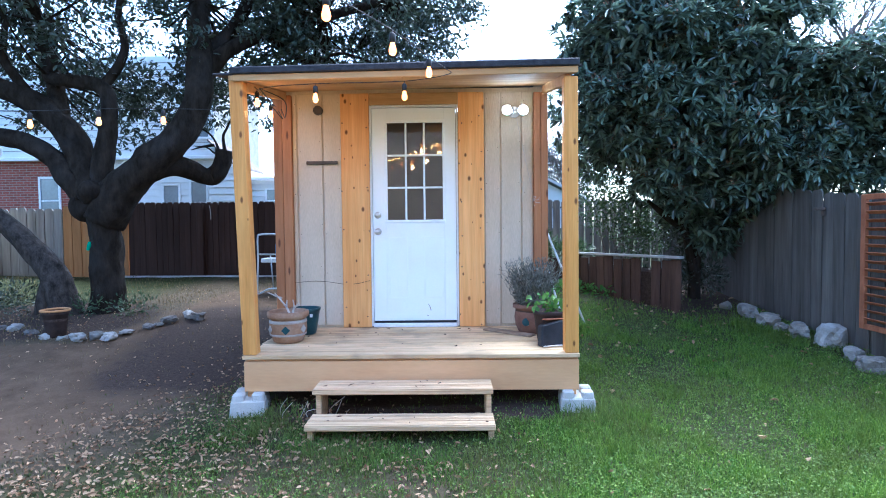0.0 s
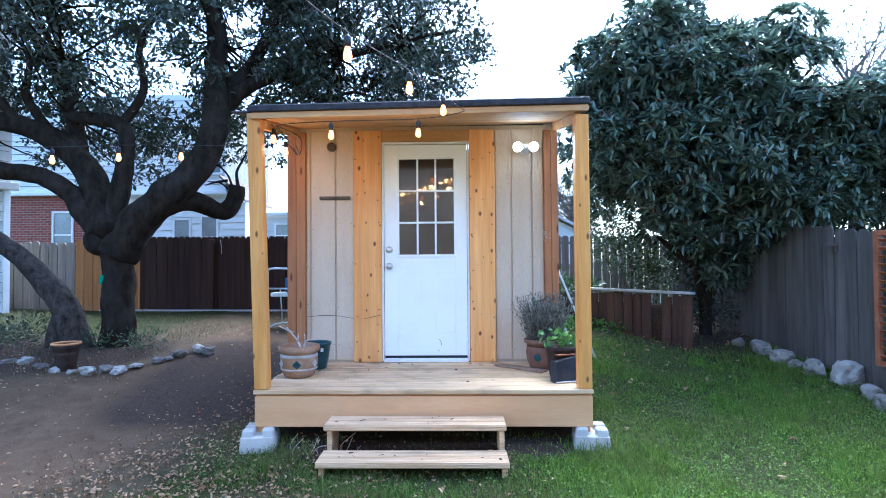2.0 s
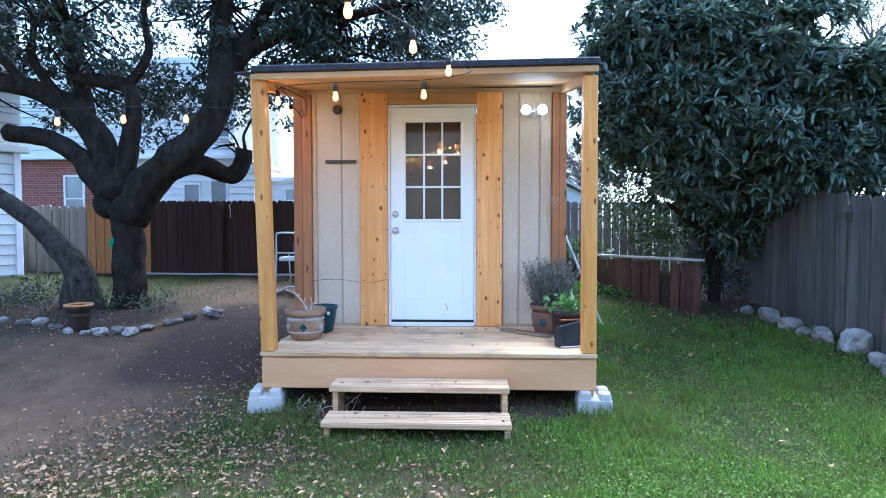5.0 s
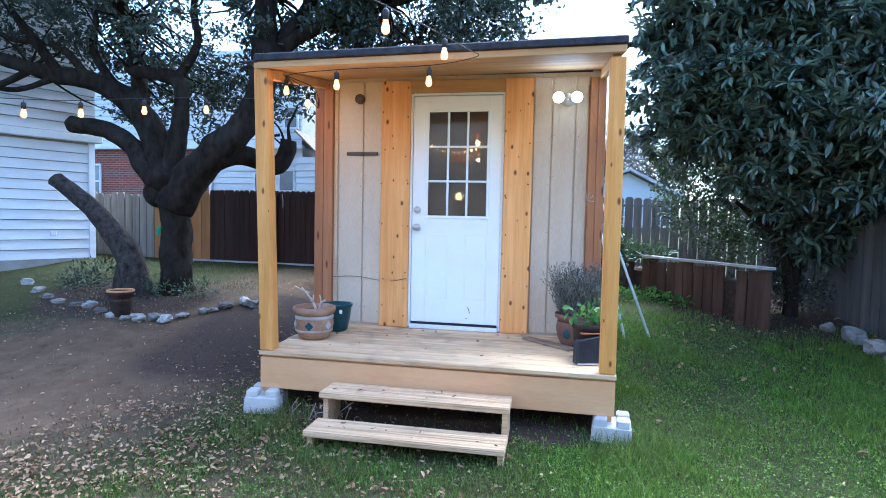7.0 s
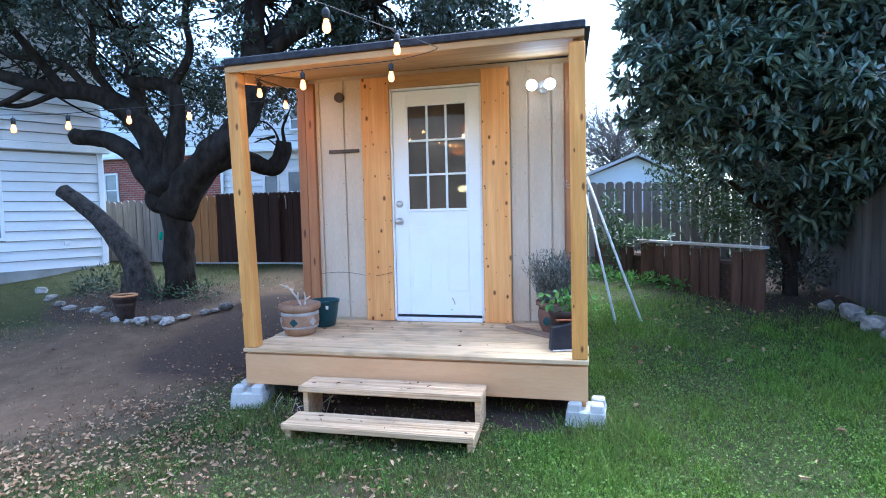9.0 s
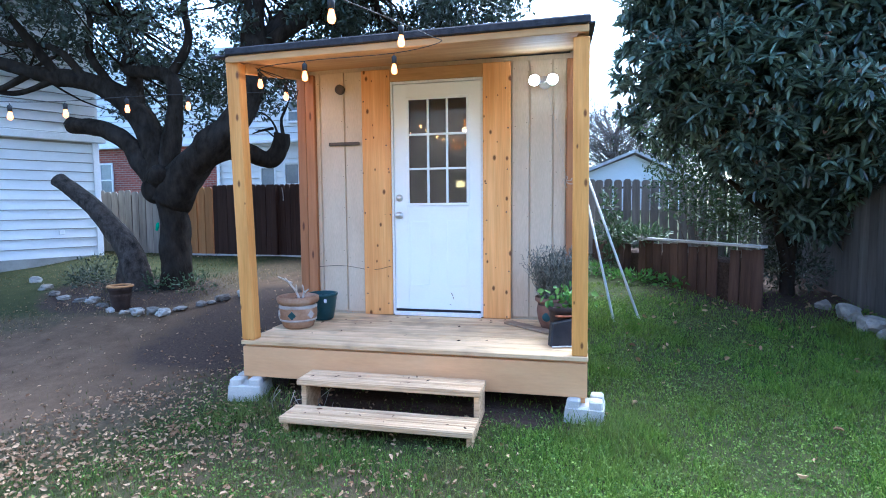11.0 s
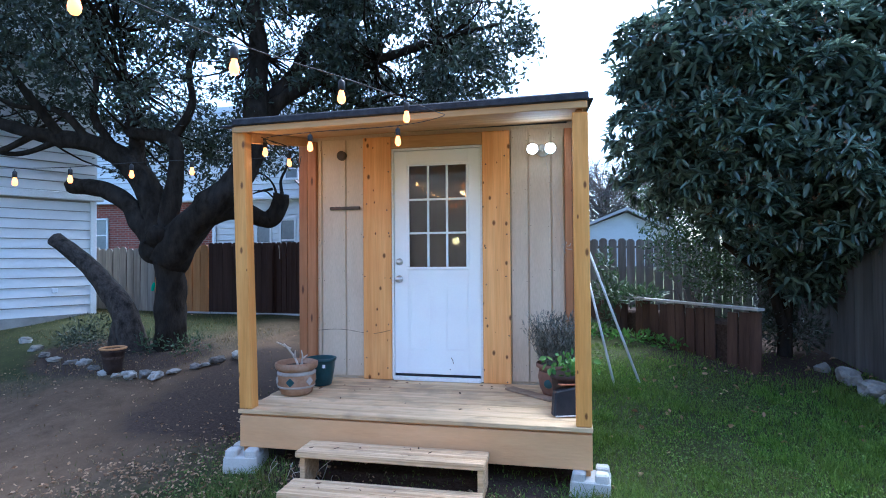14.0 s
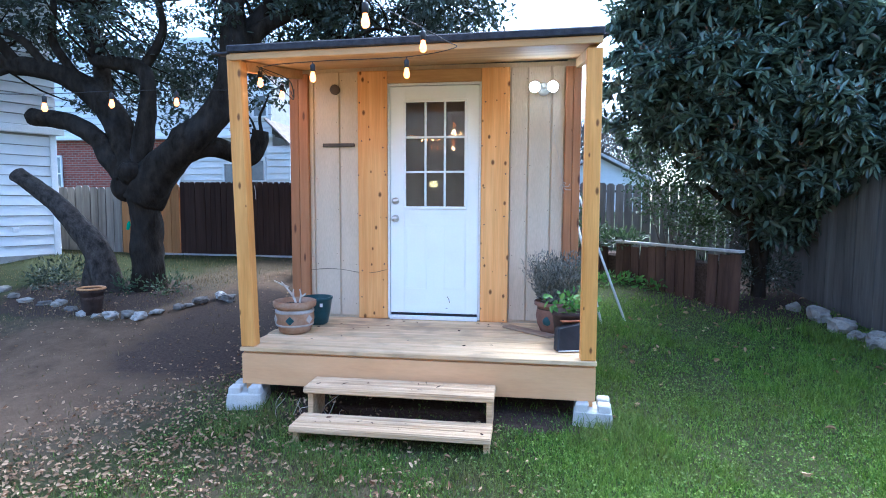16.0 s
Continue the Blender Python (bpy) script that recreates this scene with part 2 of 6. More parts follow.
M_DOOR = surface("white_door_paint", (0.86, 0.92, 0.91), (0.89, 0.94, 0.94), (3, 3, 3), 60, 0.38, 0.02, 0.01, grain=0.06, specular=0.4, stain=(0.72, 0.74, 0.76), stain_scale=3.0, stain_amount=0.3)
M_WHITE = surface("white_trim_paint", (0.74, 0.75, 0.76), (0.82, 0.83, 0.84), (4, 4, 4), 60, 0.5, 0.06, 0.03)
M_BLACK = surface("black_roof_edge", (0.02, 0.02, 0.024), (0.05, 0.05, 0.055), (20, 20, 20), 120, 0.75, 0.4, 0.05)
M_TANWALL = surface("tan_added_wall", (0.26, 0.21, 0.16), (0.34, 0.28, 0.21), (3, 3, 3), 40, 0.8, 0.1, 0.05)
M_INSIDE = surface("dim_inside_wall", (0.16, 0.12, 0.09), (0.22, 0.17, 0.12), (3, 3, 3), 40, 0.8, 0.1, 0.05)
M_CONCRETE = surface("pale_concrete", (0.44, 0.42, 0.37), (0.58, 0.555, 0.50), (9, 9, 9), 120, 0.9, 0.5, 0.05, stain=(0.34, 0.33, 0.30), stain_scale=4.0, stain_amount=0.4)
# Foundation grey, also the painted shadow colour between lap boards.
M_FOUND_LAPSHADE = surface("grey_foundation_and_lap_shade", (0.24, 0.23, 0.21), (0.34, 0.33, 0.30), (4, 4, 4), 80, 0.9, 0.3, 0.05)
M_CHROME = surface("satin_nickel", (0.55, 0.54, 0.52), (0.65, 0.64, 0.62), (5, 5, 5), 50, 0.28, 0.0, 0.02, metal=1.0)
M_IRON = surface("dark_iron", (0.07, 0.055, 0.045), (0.13, 0.10, 0.08), (9, 9, 9), 80, 0.7, 0.2, 0.05)
M_BARK = surface("dark_oak_bark", (0.008, 0.006, 0.004), (0.038, 0.029, 0.021), (13, 13, 5), 60, 0.95, 1.0, 0.08, stain=(0.045, 0.040, 0.036), stain_scale=3.0, stain_amount=0.5, specular=0.08)
M_BARK_CUT = surface("grey_cut_trunk_bark", (0.012, 0.0095, 0.0075), (0.085, 0.068, 0.055), (15, 15, 9), 60, 0.95, 0.9, 0.08)
M_OAK = leaf_mat("oak_leaf", (0.013, 0.023, 0.013), (0.06, 0.08, 0.05), 0.36, 0.2, 0.5)
M_LOQUAT = leaf_mat("loquat_leaf", (0.008, 0.020, 0.011), (0.21, 0.285, 0.205), 0.3, 0.25, 0.8)
M_SHRUB = leaf_mat("shrub_leaf", (0.03, 0.06, 0.025), (0.09, 0.13, 0.055), 0.5, 0.25)
M_FRESH = leaf_mat("fresh_leaf", (0.06, 0.16, 0.03), (0.17, 0.32, 0.06), 0.45, 0.3)
M_LAVENDER = leaf_mat("lavender_stem", (0.07, 0.072, 0.058), (0.27, 0.26, 0.22), 0.8, 0.15, 0.1)
M_TWIG = surface("bare_twig", (0.10, 0.085, 0.075), (0.22, 0.19, 0.17), (20, 20, 20), 60, 0.9, 0.1, 0.1)
M_PALETWIG = surface("pale_dry_stalk", (0.42, 0.36, 0.30), (0.6, 0.53, 0.45), (20, 20, 20), 60, 0.9, 0.1, 0.1)
M_GREYFENCE = surface("grey_weathered_picket", (0.070, 0.062, 0.054), (0.150, 0.135, 0.120), (12, 12, 0.7), 90, 0.9, 0.4, 0.16, stain=(0.065, 0.06, 0.056), stain_scale=1.5, stain_amount=0.5)
M_BACKFENCE = surface("silver_weathered_picket", (0.17, 0.158, 0.146), (0.33, 0.31, 0.285), (12, 12, 0.7), 90, 0.9, 0.4, 0.16, stain=(0.13, 0.13, 0.135), stain_scale=1.5, stain_amount=0.5)
M_DARKFENCE = surface("dark_stained_picket", (0.026, 0.012, 0.008), (0.055, 0.027, 0.018), (12, 12, 0.7), 80, 0.7, 0.3, 0.15)
M_ORANGEFENCE = surface("orange_stained_picket", (0.28, 0.13, 0.045), (0.42, 0.21, 0.08), (12, 12, 0.7), 80, 0.7, 0.3, 0.1)
M_PLANTER = surface("brown_planter_board", (0.05, 0.028, 0.02), (0.11, 0.065, 0.047), (10, 10, 1.0), 80, 0.85, 0.4, 0.22)
M_RAIL = surface("pale_rail_wood", (0.36, 0.34, 0.33), (0.52, 0.50, 0.48), (3, 12, 12), 80, 0.8, 0.2, 0.08)
M_HOUSE = surface("white_lap_siding", (0.66, 0.67, 0.67), (0.76, 0.765, 0.76), (1.5, 1.5, 4), 60, 0.6, 0.08, 0.03, grain=0.12, stain=(0.64, 0.64, 0.62), stain_scale=1.0, stain_amount=0.3)
M_BRICK = brick_mat()
M_ROOF = surface("brown_shingle", (0.10, 0.08, 0.075), (0.2, 0.165, 0.15), (8, 8, 8), 60, 0.9, 0.4, 0.08)
M_PANE = surface("dark_house_window", (0.10, 0.13, 0.15), (0.22, 0.26, 0.29), (1, 1, 1), 20, 0.1, 0.0, 0.1, specular=0.8)
M_ROCK = surface("limestone_rock", (0.15, 0.135, 0.115), (0.36, 0.335, 0.295), (7, 7, 7), 70, 0.9, 0.9, 0.2, stain=(0.2, 0.18, 0.15), stain_scale=5.0, stain_amount=0.6)
M_WHITEROCK = surface("white_quartz_rock", (0.24, 0.225, 0.20), (0.44, 0.42, 0.38), (8, 8, 8), 70, 0.8, 0.9, 0.1, stain=(0.3, 0.28, 0.25), stain_scale=9.0, stain_amount=0.7)
M_TERRA = surface("terracotta", (0.22, 0.115, 0.06), (0.36, 0.215, 0.125), (7, 7, 7), 80, 0.85, 0.3, 0.05, stain=(0.42, 0.33, 0.25), stain_scale=7.0, stain_amount=0.6)
M_TERRA_BAND = surface("chalky_pot_band", (0.30, 0.26, 0.22), (0.45, 0.40, 0.35), (9, 9, 9), 80, 0.9, 0.3, 0.05)
M_GREENPOT = surface("teal_glazed_pot", (0.014, 0.045, 0.05), (0.032, 0.08, 0.088), (5, 5, 5), 60, 0.3, 0.05, 0.05)
M_BROWNPOT = surface("brown_clay_pot", (0.13, 0.065, 0.045), (0.24, 0.13, 0.09), (7, 7, 7), 80, 0.8, 0.3, 0.05, stain=(0.07, 0.05, 0.04), stain_scale=5.0, stain_amount=0.5)
M_RIM = surface("orange_clay_rim", (0.42, 0.20, 0.08), (0.60, 0.32, 0.14), (9, 9, 9), 80, 0.85, 0.3, 0.05)
M_DARKPOT = surface("dark_brown_pot", (0.02, 0.013, 0.010), (0.055, 0.035, 0.028), (9, 9, 9), 80, 0.75, 0.3, 0.05)
M_OLDBOARD = surface("dark_weathered_board", (0.16, 0.11, 0.075), (0.36, 0.25, 0.16), (1.2, 14, 14), 90, 0.85, 0.5, 0.09)
M_PLASTIC = surface("black_plastic", (0.015, 0.016, 0.018), (0.03, 0.031, 0.034), (9, 9, 9), 90, 0.5, 0.1, 0.05)
M_SOIL = surface("potting_soil", (0.03, 0.02, 0.014), (0.09, 0.06, 0.045), (30, 30, 30), 120, 0.95, 0.8, 0.1)
M_POLE = surface("white_painted_pole", (0.62, 0.63, 0.64), (0.78, 0.79, 0.80), (6, 6, 6), 60, 0.5, 0.05, 0.04)
M_WIREFRAME = surface("galvanised_tube", (0.42, 0.44, 0.45), (0.6, 0.62, 0.63), (6, 6, 6), 60, 0.45, 0.05, 0.05, metal=0.5)
M_BLUE = surface("blue_plastic_crate", (0.03, 0.10, 0.24), (0.06, 0.16, 0.34), (5, 5, 5), 60, 0.5, 0.05, 0.05)
M_RUST = surface("rust_brown_wood", (0.24, 0.085, 0.04), (0.40, 0.16, 0.08), (5, 12, 5), 70, 0.8, 0.3, 0.1)
M_CABLE = surface("black_cable", (0.02, 0.02, 0.02), (0.04, 0.04, 0.04), (9, 9, 9), 90, 0.6, 0.0, 0.05)
M_GREENPAINT = surface("green_paint_mark", (0.01, 0.25, 0.14), (0.02, 0.4, 0.22), (9, 9, 9), 60, 0.7, 0.1, 0.05)
M_GLASS = glass_mat("window_glass")
M_BULB = glow_mat("warm_filament_bulb", (1.0, 0.27, 0.05), 1.25)
M_LANTERN = glow_mat("yellow_lantern", (1.0, 0.72, 0.28), 3.0)
M_FAIRY = glow_mat("warm_fairy_bulb", (1.0, 0.45, 0.12), 9.0)
M_FLOOD = glow_mat("cool_floodlight_lens", (0.86, 0.95, 1.0), 14.0)


# ---- building helpers ----
rng = np.random.default_rng(7)
ORIGIN = {}


def thing(name, at, label, category, group="", kind=""):
    ob = new(name)
    ob.location = at
    ob.empty_display_size = 0.1
    ORIGIN[ob.name] = Vector(at)
    return tagged(ob, label, category, group, kind)


def part(name, bm, material, parent=None, label="", smooth=False):
    """One mesh object out of a bmesh in world places, under a thing or a part."""
    at = ORIGIN[parent.name] if parent else Vector((0, 0, 0))
    bmesh.ops.translate(bm, verts=bm.verts, vec=-at)
    me = bpy.data.meshes.new(name)
    bm.to_mesh(me)
    bm.free()
    me.materials.append(material)
    if smooth:
        me.polygons.foreach_set("use_smooth", [True] * len(me.polygons))
    ob = new(name, me)
    ob.parent = parent
    ORIGIN[ob.name] = at
    if label:
        ob["label"] = label
    return ob


def solid(name, bm, material, label, category, kind="", group="", smooth=False):
    return tagged(part(name, bm, material, None, "", smooth), label, category, group, kind)


def box(bm, x0, x1, y0, y1, z0, z1, bevel=0.004):
    r = bmesh.ops.create_cube(bm, size=1.0)
    for v in r["verts"]:
        v.co = Vector((x0 + (v.co.x + 0.5) * (x1 - x0), y0 + (v.co.y + 0.5) * (y1 - y0), z0 + (v.co.z + 0.5) * (z1 - z0)))
    if bevel:
        bmesh.ops.bevel(bm, geom=list({e for v in r["verts"] for e in v.link_edges}), offset=bevel, segments=1, affect='EDGES')
    return bm


def bx(*a, **k):
    return box(bmesh.new(), *a, **k)


def box_mesh(name, sx, sy, sz, material, bevel=0.003, base=True):
    """A shared mesh of one piece, centred, standing on its base."""
    bm = bx(-sx / 2, sx / 2, -sy / 2, sy / 2, 0 if base else -sz / 2, sz if base else sz / 2, bevel)
    me = bpy.data.meshes.new(name)
    bm.to_mesh(me)
    bm.free()
    me.materials.append(material)
    return me


def piece(name, mesh, parent, m):
    ob = new(name, mesh)
    ob.parent = parent
    ob.matrix_basis = Matrix.Translation(-ORIGIN[parent.name]) @ m
    return ob


def tube(bm, pts, radii, segs=8, rough=0.0, caps=True):
    pts = [Vector(p) for p in pts]
    if not isinstance(radii, (list, tuple)):
        radii = [radii] * len(pts)
    rings, side = [], None
    for i, p in enumerate(pts):
        d = (pts[min(i + 1, len(pts) - 1)] - pts[max(i - 1, 0)]).normalized()
        if side is None:
            side = d.orthogonal().normalized()
        side = (side - d * side.dot(d)).normalized()
        up = d.cross(side)
        ring = []
        for k in range(segs):
            a = 2 * math.pi * k / segs
            r = radii[i]
            if rough:
                q = p * 2.3 + Vector((math.cos(a), math.sin(a), a)) * 1.1
                r *= 1 + rough * (noise.noise(q) + 0.5 * noise.noise(q * 2.7))
            ring.append(bm.verts.new(p + (side * math.cos(a) + up * math.sin(a)) * r))
        rings.append(ring)
    for a, b in zip(rings, rings[1:]):
        for k in range(segs):
            bm.faces.new((a[k], a[(k + 1) % segs], b[(k + 1) % segs], b[k]))
    if caps:
        bm.faces.new(rings[0][::-1])
        bm.faces.new(rings[-1])
    return bm


def curve(pts, per=6):
    """A smooth line through the points."""
    p = [Vector(q) for q in pts]
    p = [p[0] * 2 - p[1]] + p + [p[-1] * 2 - p[-2]]
    out = []
    for i in range(1, len(p) - 2):
        for k in range(per):
            t = k / per
            a, b, c, d = p[i - 1:i + 3]
            out.append(0.5 * (2 * b + (c - a) * t + (2 * a - 5 * b + 4 * c - d) * t * t + (3 * b - a - 3 * c + d) * t ** 3))
    return out + [p[-2]]


def spread(values, count):
    x = np.linspace(0, len(values) - 1, count)
    return [float(v) for v in np.interp(x, range(len(values)), values)]


def limb(bm, pts, radii, segs=10, rough=0.16, per=6):
    c = curve(pts, per)
    return tube(bm, c, spread(radii, len(c)), segs, rough)


def lathe(bm, at, profile, segs=28):
    rings = []
    for r, z in profile:
        rings.append([bm.verts.new((at[0] + r * math.cos(2 * math.pi * k / segs), at[1] + r * math.sin(2 * math.pi * k / segs), at[2] + z)) for k in range(segs)])
    for a, b in zip(rings, rings[1:]):
        for k in range(segs):
            bm.faces.new((a[k], a[(k + 1) % segs], b[(k + 1) % segs], b[k]))
    bm.faces.new(rings[0][::-1])
    bm.faces.new(rings[-1])
    return bm


def array_mesh(name, verts, faces, material, smooth=False):
    """A mesh out of numpy arrays; faces all of one length."""
    me = bpy.data.meshes.new(name)
    k = faces.shape[1]
    me.vertices.add(len(verts)); me.vertices.foreach_set("co", np.ascontiguousarray(verts, dtype=np.float32).ravel())
    me.loops.add(faces.size); me.loops.foreach_set("vertex_index", np.ascontiguousarray(faces, dtype=np.int32).ravel())
    me.polygons.add(len(faces)); me.polygons.foreach_set("loop_start", np.arange(0, faces.size, k, dtype=np.int32))
    me.polygons.foreach_set("loop_total", np.full(len(faces), k, dtype=np.int32))
    me.materials.append(material)
    me.update(calc_edges=True)
    me.validate()
    if smooth:
        me.polygons.foreach_set("use_smooth", [True] * len(faces))
    return me


def unit(v):
    return v / np.maximum(np.linalg.norm(v, axis=1, keepdims=True), 1e-9)


def leaf_arrays(at, way, length, width, fold=0.25, bend=0.0, flat=0.8):
    """A folded leaf of two halves at each place, rounded along its sides and pointing along its way."""
    n = len(at)
    way = unit(way)
    side = unit(np.cross(way, unit(rng.normal(size=(n, 3)) + (0, 0, flat))))
    up = np.cross(side, way)
    L, W = np.reshape(length, (-1, 1)) * np.ones((n, 1)), np.reshape(width, (-1, 1)) * np.ones((n, 1))
    low = at + way * L * 0.30 + up * (L * bend * 0.8 + W * fold)
    high = at + way * L * 0.72 + up * (L * bend * 0.4 + W * fold * 0.8)
    tip = at + way * L - up * L * bend
    v = np.stack([at, low + side * W * 0.46, high + side * W * 0.42, tip, high - side * W * 0.42, low - side * W * 0.46], 1).reshape(-1, 3)
    b = (np.arange(n) * 6)[:, None]
    f = np.concatenate([b + [0, 1, 2, 3], b + [0, 3, 4, 5]], 0)
    return v, f


def in_blobs(n, blobs, shell=2.4):
    w = np.array([b[2] for b in blobs], float)
    k = rng.choice(len(blobs), n, p=w / w.sum())
    d = unit(rng.normal(size=(n, 3)))
    r = rng.random((n, 1)) ** (1 / shell)
    c, s = np.array([b[0] for b in blobs])[k], np.array([b[1] for b in blobs])[k]
    return c + d * r * s, d


def smoothstep(a, b, x):
    t = np.clip((x - a) / (b - a), 0, 1)
    return t * t * (3 - 2 * t)


# ---- ground ----
def rise(y):
    y = np.minimum(y, 15.0)
    return 0.135 * (np.sqrt((y - 3.4) ** 2 + 0.15) + (y - 3.4)) / 2 - 0.13


def mound(x, y):
    """The oak's bed and the strip before the white house lie a little higher than the lawn."""
    return 0.10 * np.exp(-((x + 4.2) / 1.6) ** 2 - ((y - 6.2) / 1.3) ** 2) + 0.15 * smoothstep(-4.9, -6.4, x) * smoothstep(4.2, 6.4, y) * (1 - smoothstep(8.0, 9.0, y))


def track_distance(x, y):
    """How far a place lies from the middle of the dirt track."""
    line = [(-11.0, 1.2), (-6.0, 2.95), (-3.6, 4.2), (-2.5, 6.0), (-2.3, 7.3)]
    best = np.full(np.shape(x), 99.0)
    for (ax, ay), (bx_, by) in zip(line, line[1:]):
        dx, dy = bx_ - ax, by - ay
        t = np.clip(((x - ax) * dx + (y - ay) * dy) / (dx * dx + dy * dy), 0, 1)
        best = np.minimum(best, np.hypot(x - ax - t * dx, y - ay - t * dy))
    return best


def bare_at(x, y):
    d = track_distance(x, y)
    half = np.where(y > 5.5, 0.75, 1.15)
    return 1 - smoothstep(half - 0.3, half + 0.45, d)


def dry_at(x, y):
    d = track_distance(x, y)
    left = (1 - smoothstep(1.0, 2.8, d)) * 0.8
    # Thin ground round the oak, browned partly to paint the tree's shade.
    worn = 0.25 * smoothstep(-1.8, -3.2, x) * smoothstep(4.0, 6.0, y)
    front = 0.5 * (1 - smoothstep(0.6, 1.5, np.hypot((x + 0.6) / 1.3, y - 2.9)))
    worn = np.maximum(worn, front)
    return np.maximum(np.where(x > -1.0, left * smoothstep(0.9, -1.0, x), left), worn)


def mulch_shade_at(x, y):
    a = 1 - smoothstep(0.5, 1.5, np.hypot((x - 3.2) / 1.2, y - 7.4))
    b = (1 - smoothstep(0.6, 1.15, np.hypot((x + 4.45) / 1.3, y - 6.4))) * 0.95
    # Soil under the shed and steps, dark enough to paint their shade.
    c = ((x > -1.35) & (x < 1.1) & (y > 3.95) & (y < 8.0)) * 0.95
    # The shed's shade, painted as darker ground along its left side.
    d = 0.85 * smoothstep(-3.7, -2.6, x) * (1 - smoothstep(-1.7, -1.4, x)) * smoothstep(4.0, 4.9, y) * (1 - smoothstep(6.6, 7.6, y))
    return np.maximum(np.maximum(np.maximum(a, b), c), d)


def ground_z(x, y):
    z = rise(y) + mound(x, y) + 0.012 * np.sin(2.1 * x + 0.7) * np.cos(1.7 * y) + 0.006 * np.sin(5.3 * x + 3.1 * y)
    return z - 0.02 * bare_at(x, y)


gx = np.concatenate([-np.geomspace(14, 900, 22)[::-1], np.arange(-13.8, 8.0, 0.11), np.geomspace(8, 900, 22)])
gy = np.concatenate([-np.geomspace(4, 900, 22)[::-1], np.arange(-3.8, 12.0, 0.11), np.geomspace(12, 900, 24)])
X, Y = np.meshgrid(gx, gy)
Z = ground_z(X, Y)
ids = np.arange(X.size).reshape(X.shape)
quads = np.stack([ids[:-1, :-1], ids[:-1, 1:], ids[1:, 1:], ids[1:, :-1]], -1).reshape(-1, 4)
me = array_mesh("ground", np.stack([X, Y, Z], -1).reshape(-1, 3), quads, M_GROUND, True)
for key, field in (("bare", bare_at), ("dry", dry_at), ("mulch_shade", mulch_shade_at)):
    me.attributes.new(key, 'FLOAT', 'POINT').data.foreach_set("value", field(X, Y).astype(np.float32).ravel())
tagged(new("ground", me), "green lawn with a brown dirt track and bare patches", "ground", kind="structure")


# ---- shed ----
WALL, FRONT, DECK = 5.37, 4.15, 0.40
LEFT, RIGHT = -1.53, 1.10
shed = thing("garden_shed", (-0.2, 6.6, 0.4), "small beige wooden garden shed with a porch and orange pine trim", "shed")
# body with a doorway through the front
body = bmesh.new()
box(body, LEFT + 0.03, -0.62, WALL, WALL + 0.09, 0.2, 2.7, 0)
box(body, 0.25, RIGHT - 0.03, WALL, WALL + 0.09, 0.2, 2.7, 0)
box(body, -0.62, 0.25, WALL, WALL + 0.09, 2.53, 2.7, 0)
part("front_wall", body, M_SIDING, shed)
part("side_wall", bx(LEFT + 0.02, LEFT + 0.11, WALL + 0.095, 7.9, 0.2, 2.75, 0.003), M_SIDING, shed)
part("side_wall", bx(RIGHT - 0.11, RIGHT - 0.02, WALL + 0.095, 7.9, 0.2, 2.75, 0.003), M_SIDING, shed)
part("back_wall", bx(LEFT + 0.115, RIGHT - 0.115, 7.8, 7.9, 0.2, 2.95, 0.003), M_INSIDE, shed)
part("floor", bx(LEFT + 0.115, RIGHT - 0.115, WALL + 0.095, 7.795, 0.3, 0.43, 0), M_INSIDE, shed, "dim bare floor inside")
# siding boards with grooves between them
def siding(edges):
    for a, b in zip(edges, edges[1:]):
        part("siding_board", bx(a + 0.006, b - 0.006, WALL - 0.016, WALL - 0.001, 0.42, 2.66, 0.004), M_SIDING, shed)


siding([-1.36, -1.31, -1.065, -0.88])
siding([0.49, 0.65, 0.85, 0.965])
for a, b in ((-1.53, -1.445), (-1.443, -1.355), (0.965, 1.03), (1.032, 1.10)):
    part("corner_board", bx(a, b, WALL - 0.055, WALL - 0.002 if abs(a) < 1.4 else WALL + 0.05, 0.402, 2.645, 0.005), M_CEDAR, shed, "reddish cedar corner board")
for a, b in ((-0.885, -0.612), (0.243, 0.49)):
    part("door_casing", bx(a, b, WALL - 0.045, WALL - 0.018, 0.403, 2.655, 0.005), M_CASING, shed, "wide orange pine board with dark knots")
part("door_header", bx(-0.61, 0.241, WALL - 0.04, WALL - 0.002, 2.545, 2.655, 0.004), M_CEIL, shed)
for a in (-0.61, 0.222):
    part("door_jamb", bx(a, a + 0.018, WALL - 0.03, WALL + 0.06, 0.41, 2.54, 0.002), M_WHITE, shed)
part("door_jamb", bx(-0.591, 0.221, WALL - 0.03, WALL + 0.06, 2.522, 2.542, 0.002), M_WHITE, shed)
part("threshold", bx(-0.591, 0.221, WALL - 0.05, WALL + 0.08, 0.402, 0.438, 0.004), M_WHITE, shed, "metal door threshold")

# door slab with a window cut through it
D0, D1, DY0, DY1 = -0.588, 0.218, WALL - 0.012, WALL + 0.032
WX0, WX1, WZ0, WZ1 = -0.455, 0.105, 1.43, 2.385
slab = bmesh.new()
box(slab, D0, WX0, DY0, DY1, 0.452, 2.515, 0.003)
box(slab, WX1, D1, DY0, DY1, 0.452, 2.515, 0.003)
box(slab, WX0, WX1, DY0, DY1, 0.452, WZ0, 0)
box(slab, WX0, WX1, DY0, DY1, WZ1, 2.515, 0)
door = part("door", slab, M_DOOR, shed, "closed white door with a nine-pane window")
frm = bmesh.new()
f = 0.026
box(frm, WX0 - 0.012, WX1 + 0.012, DY0 - 0.014, DY0 - 0.001, WZ0 - 0.014, WZ0 + f - 0.014, 0.004)
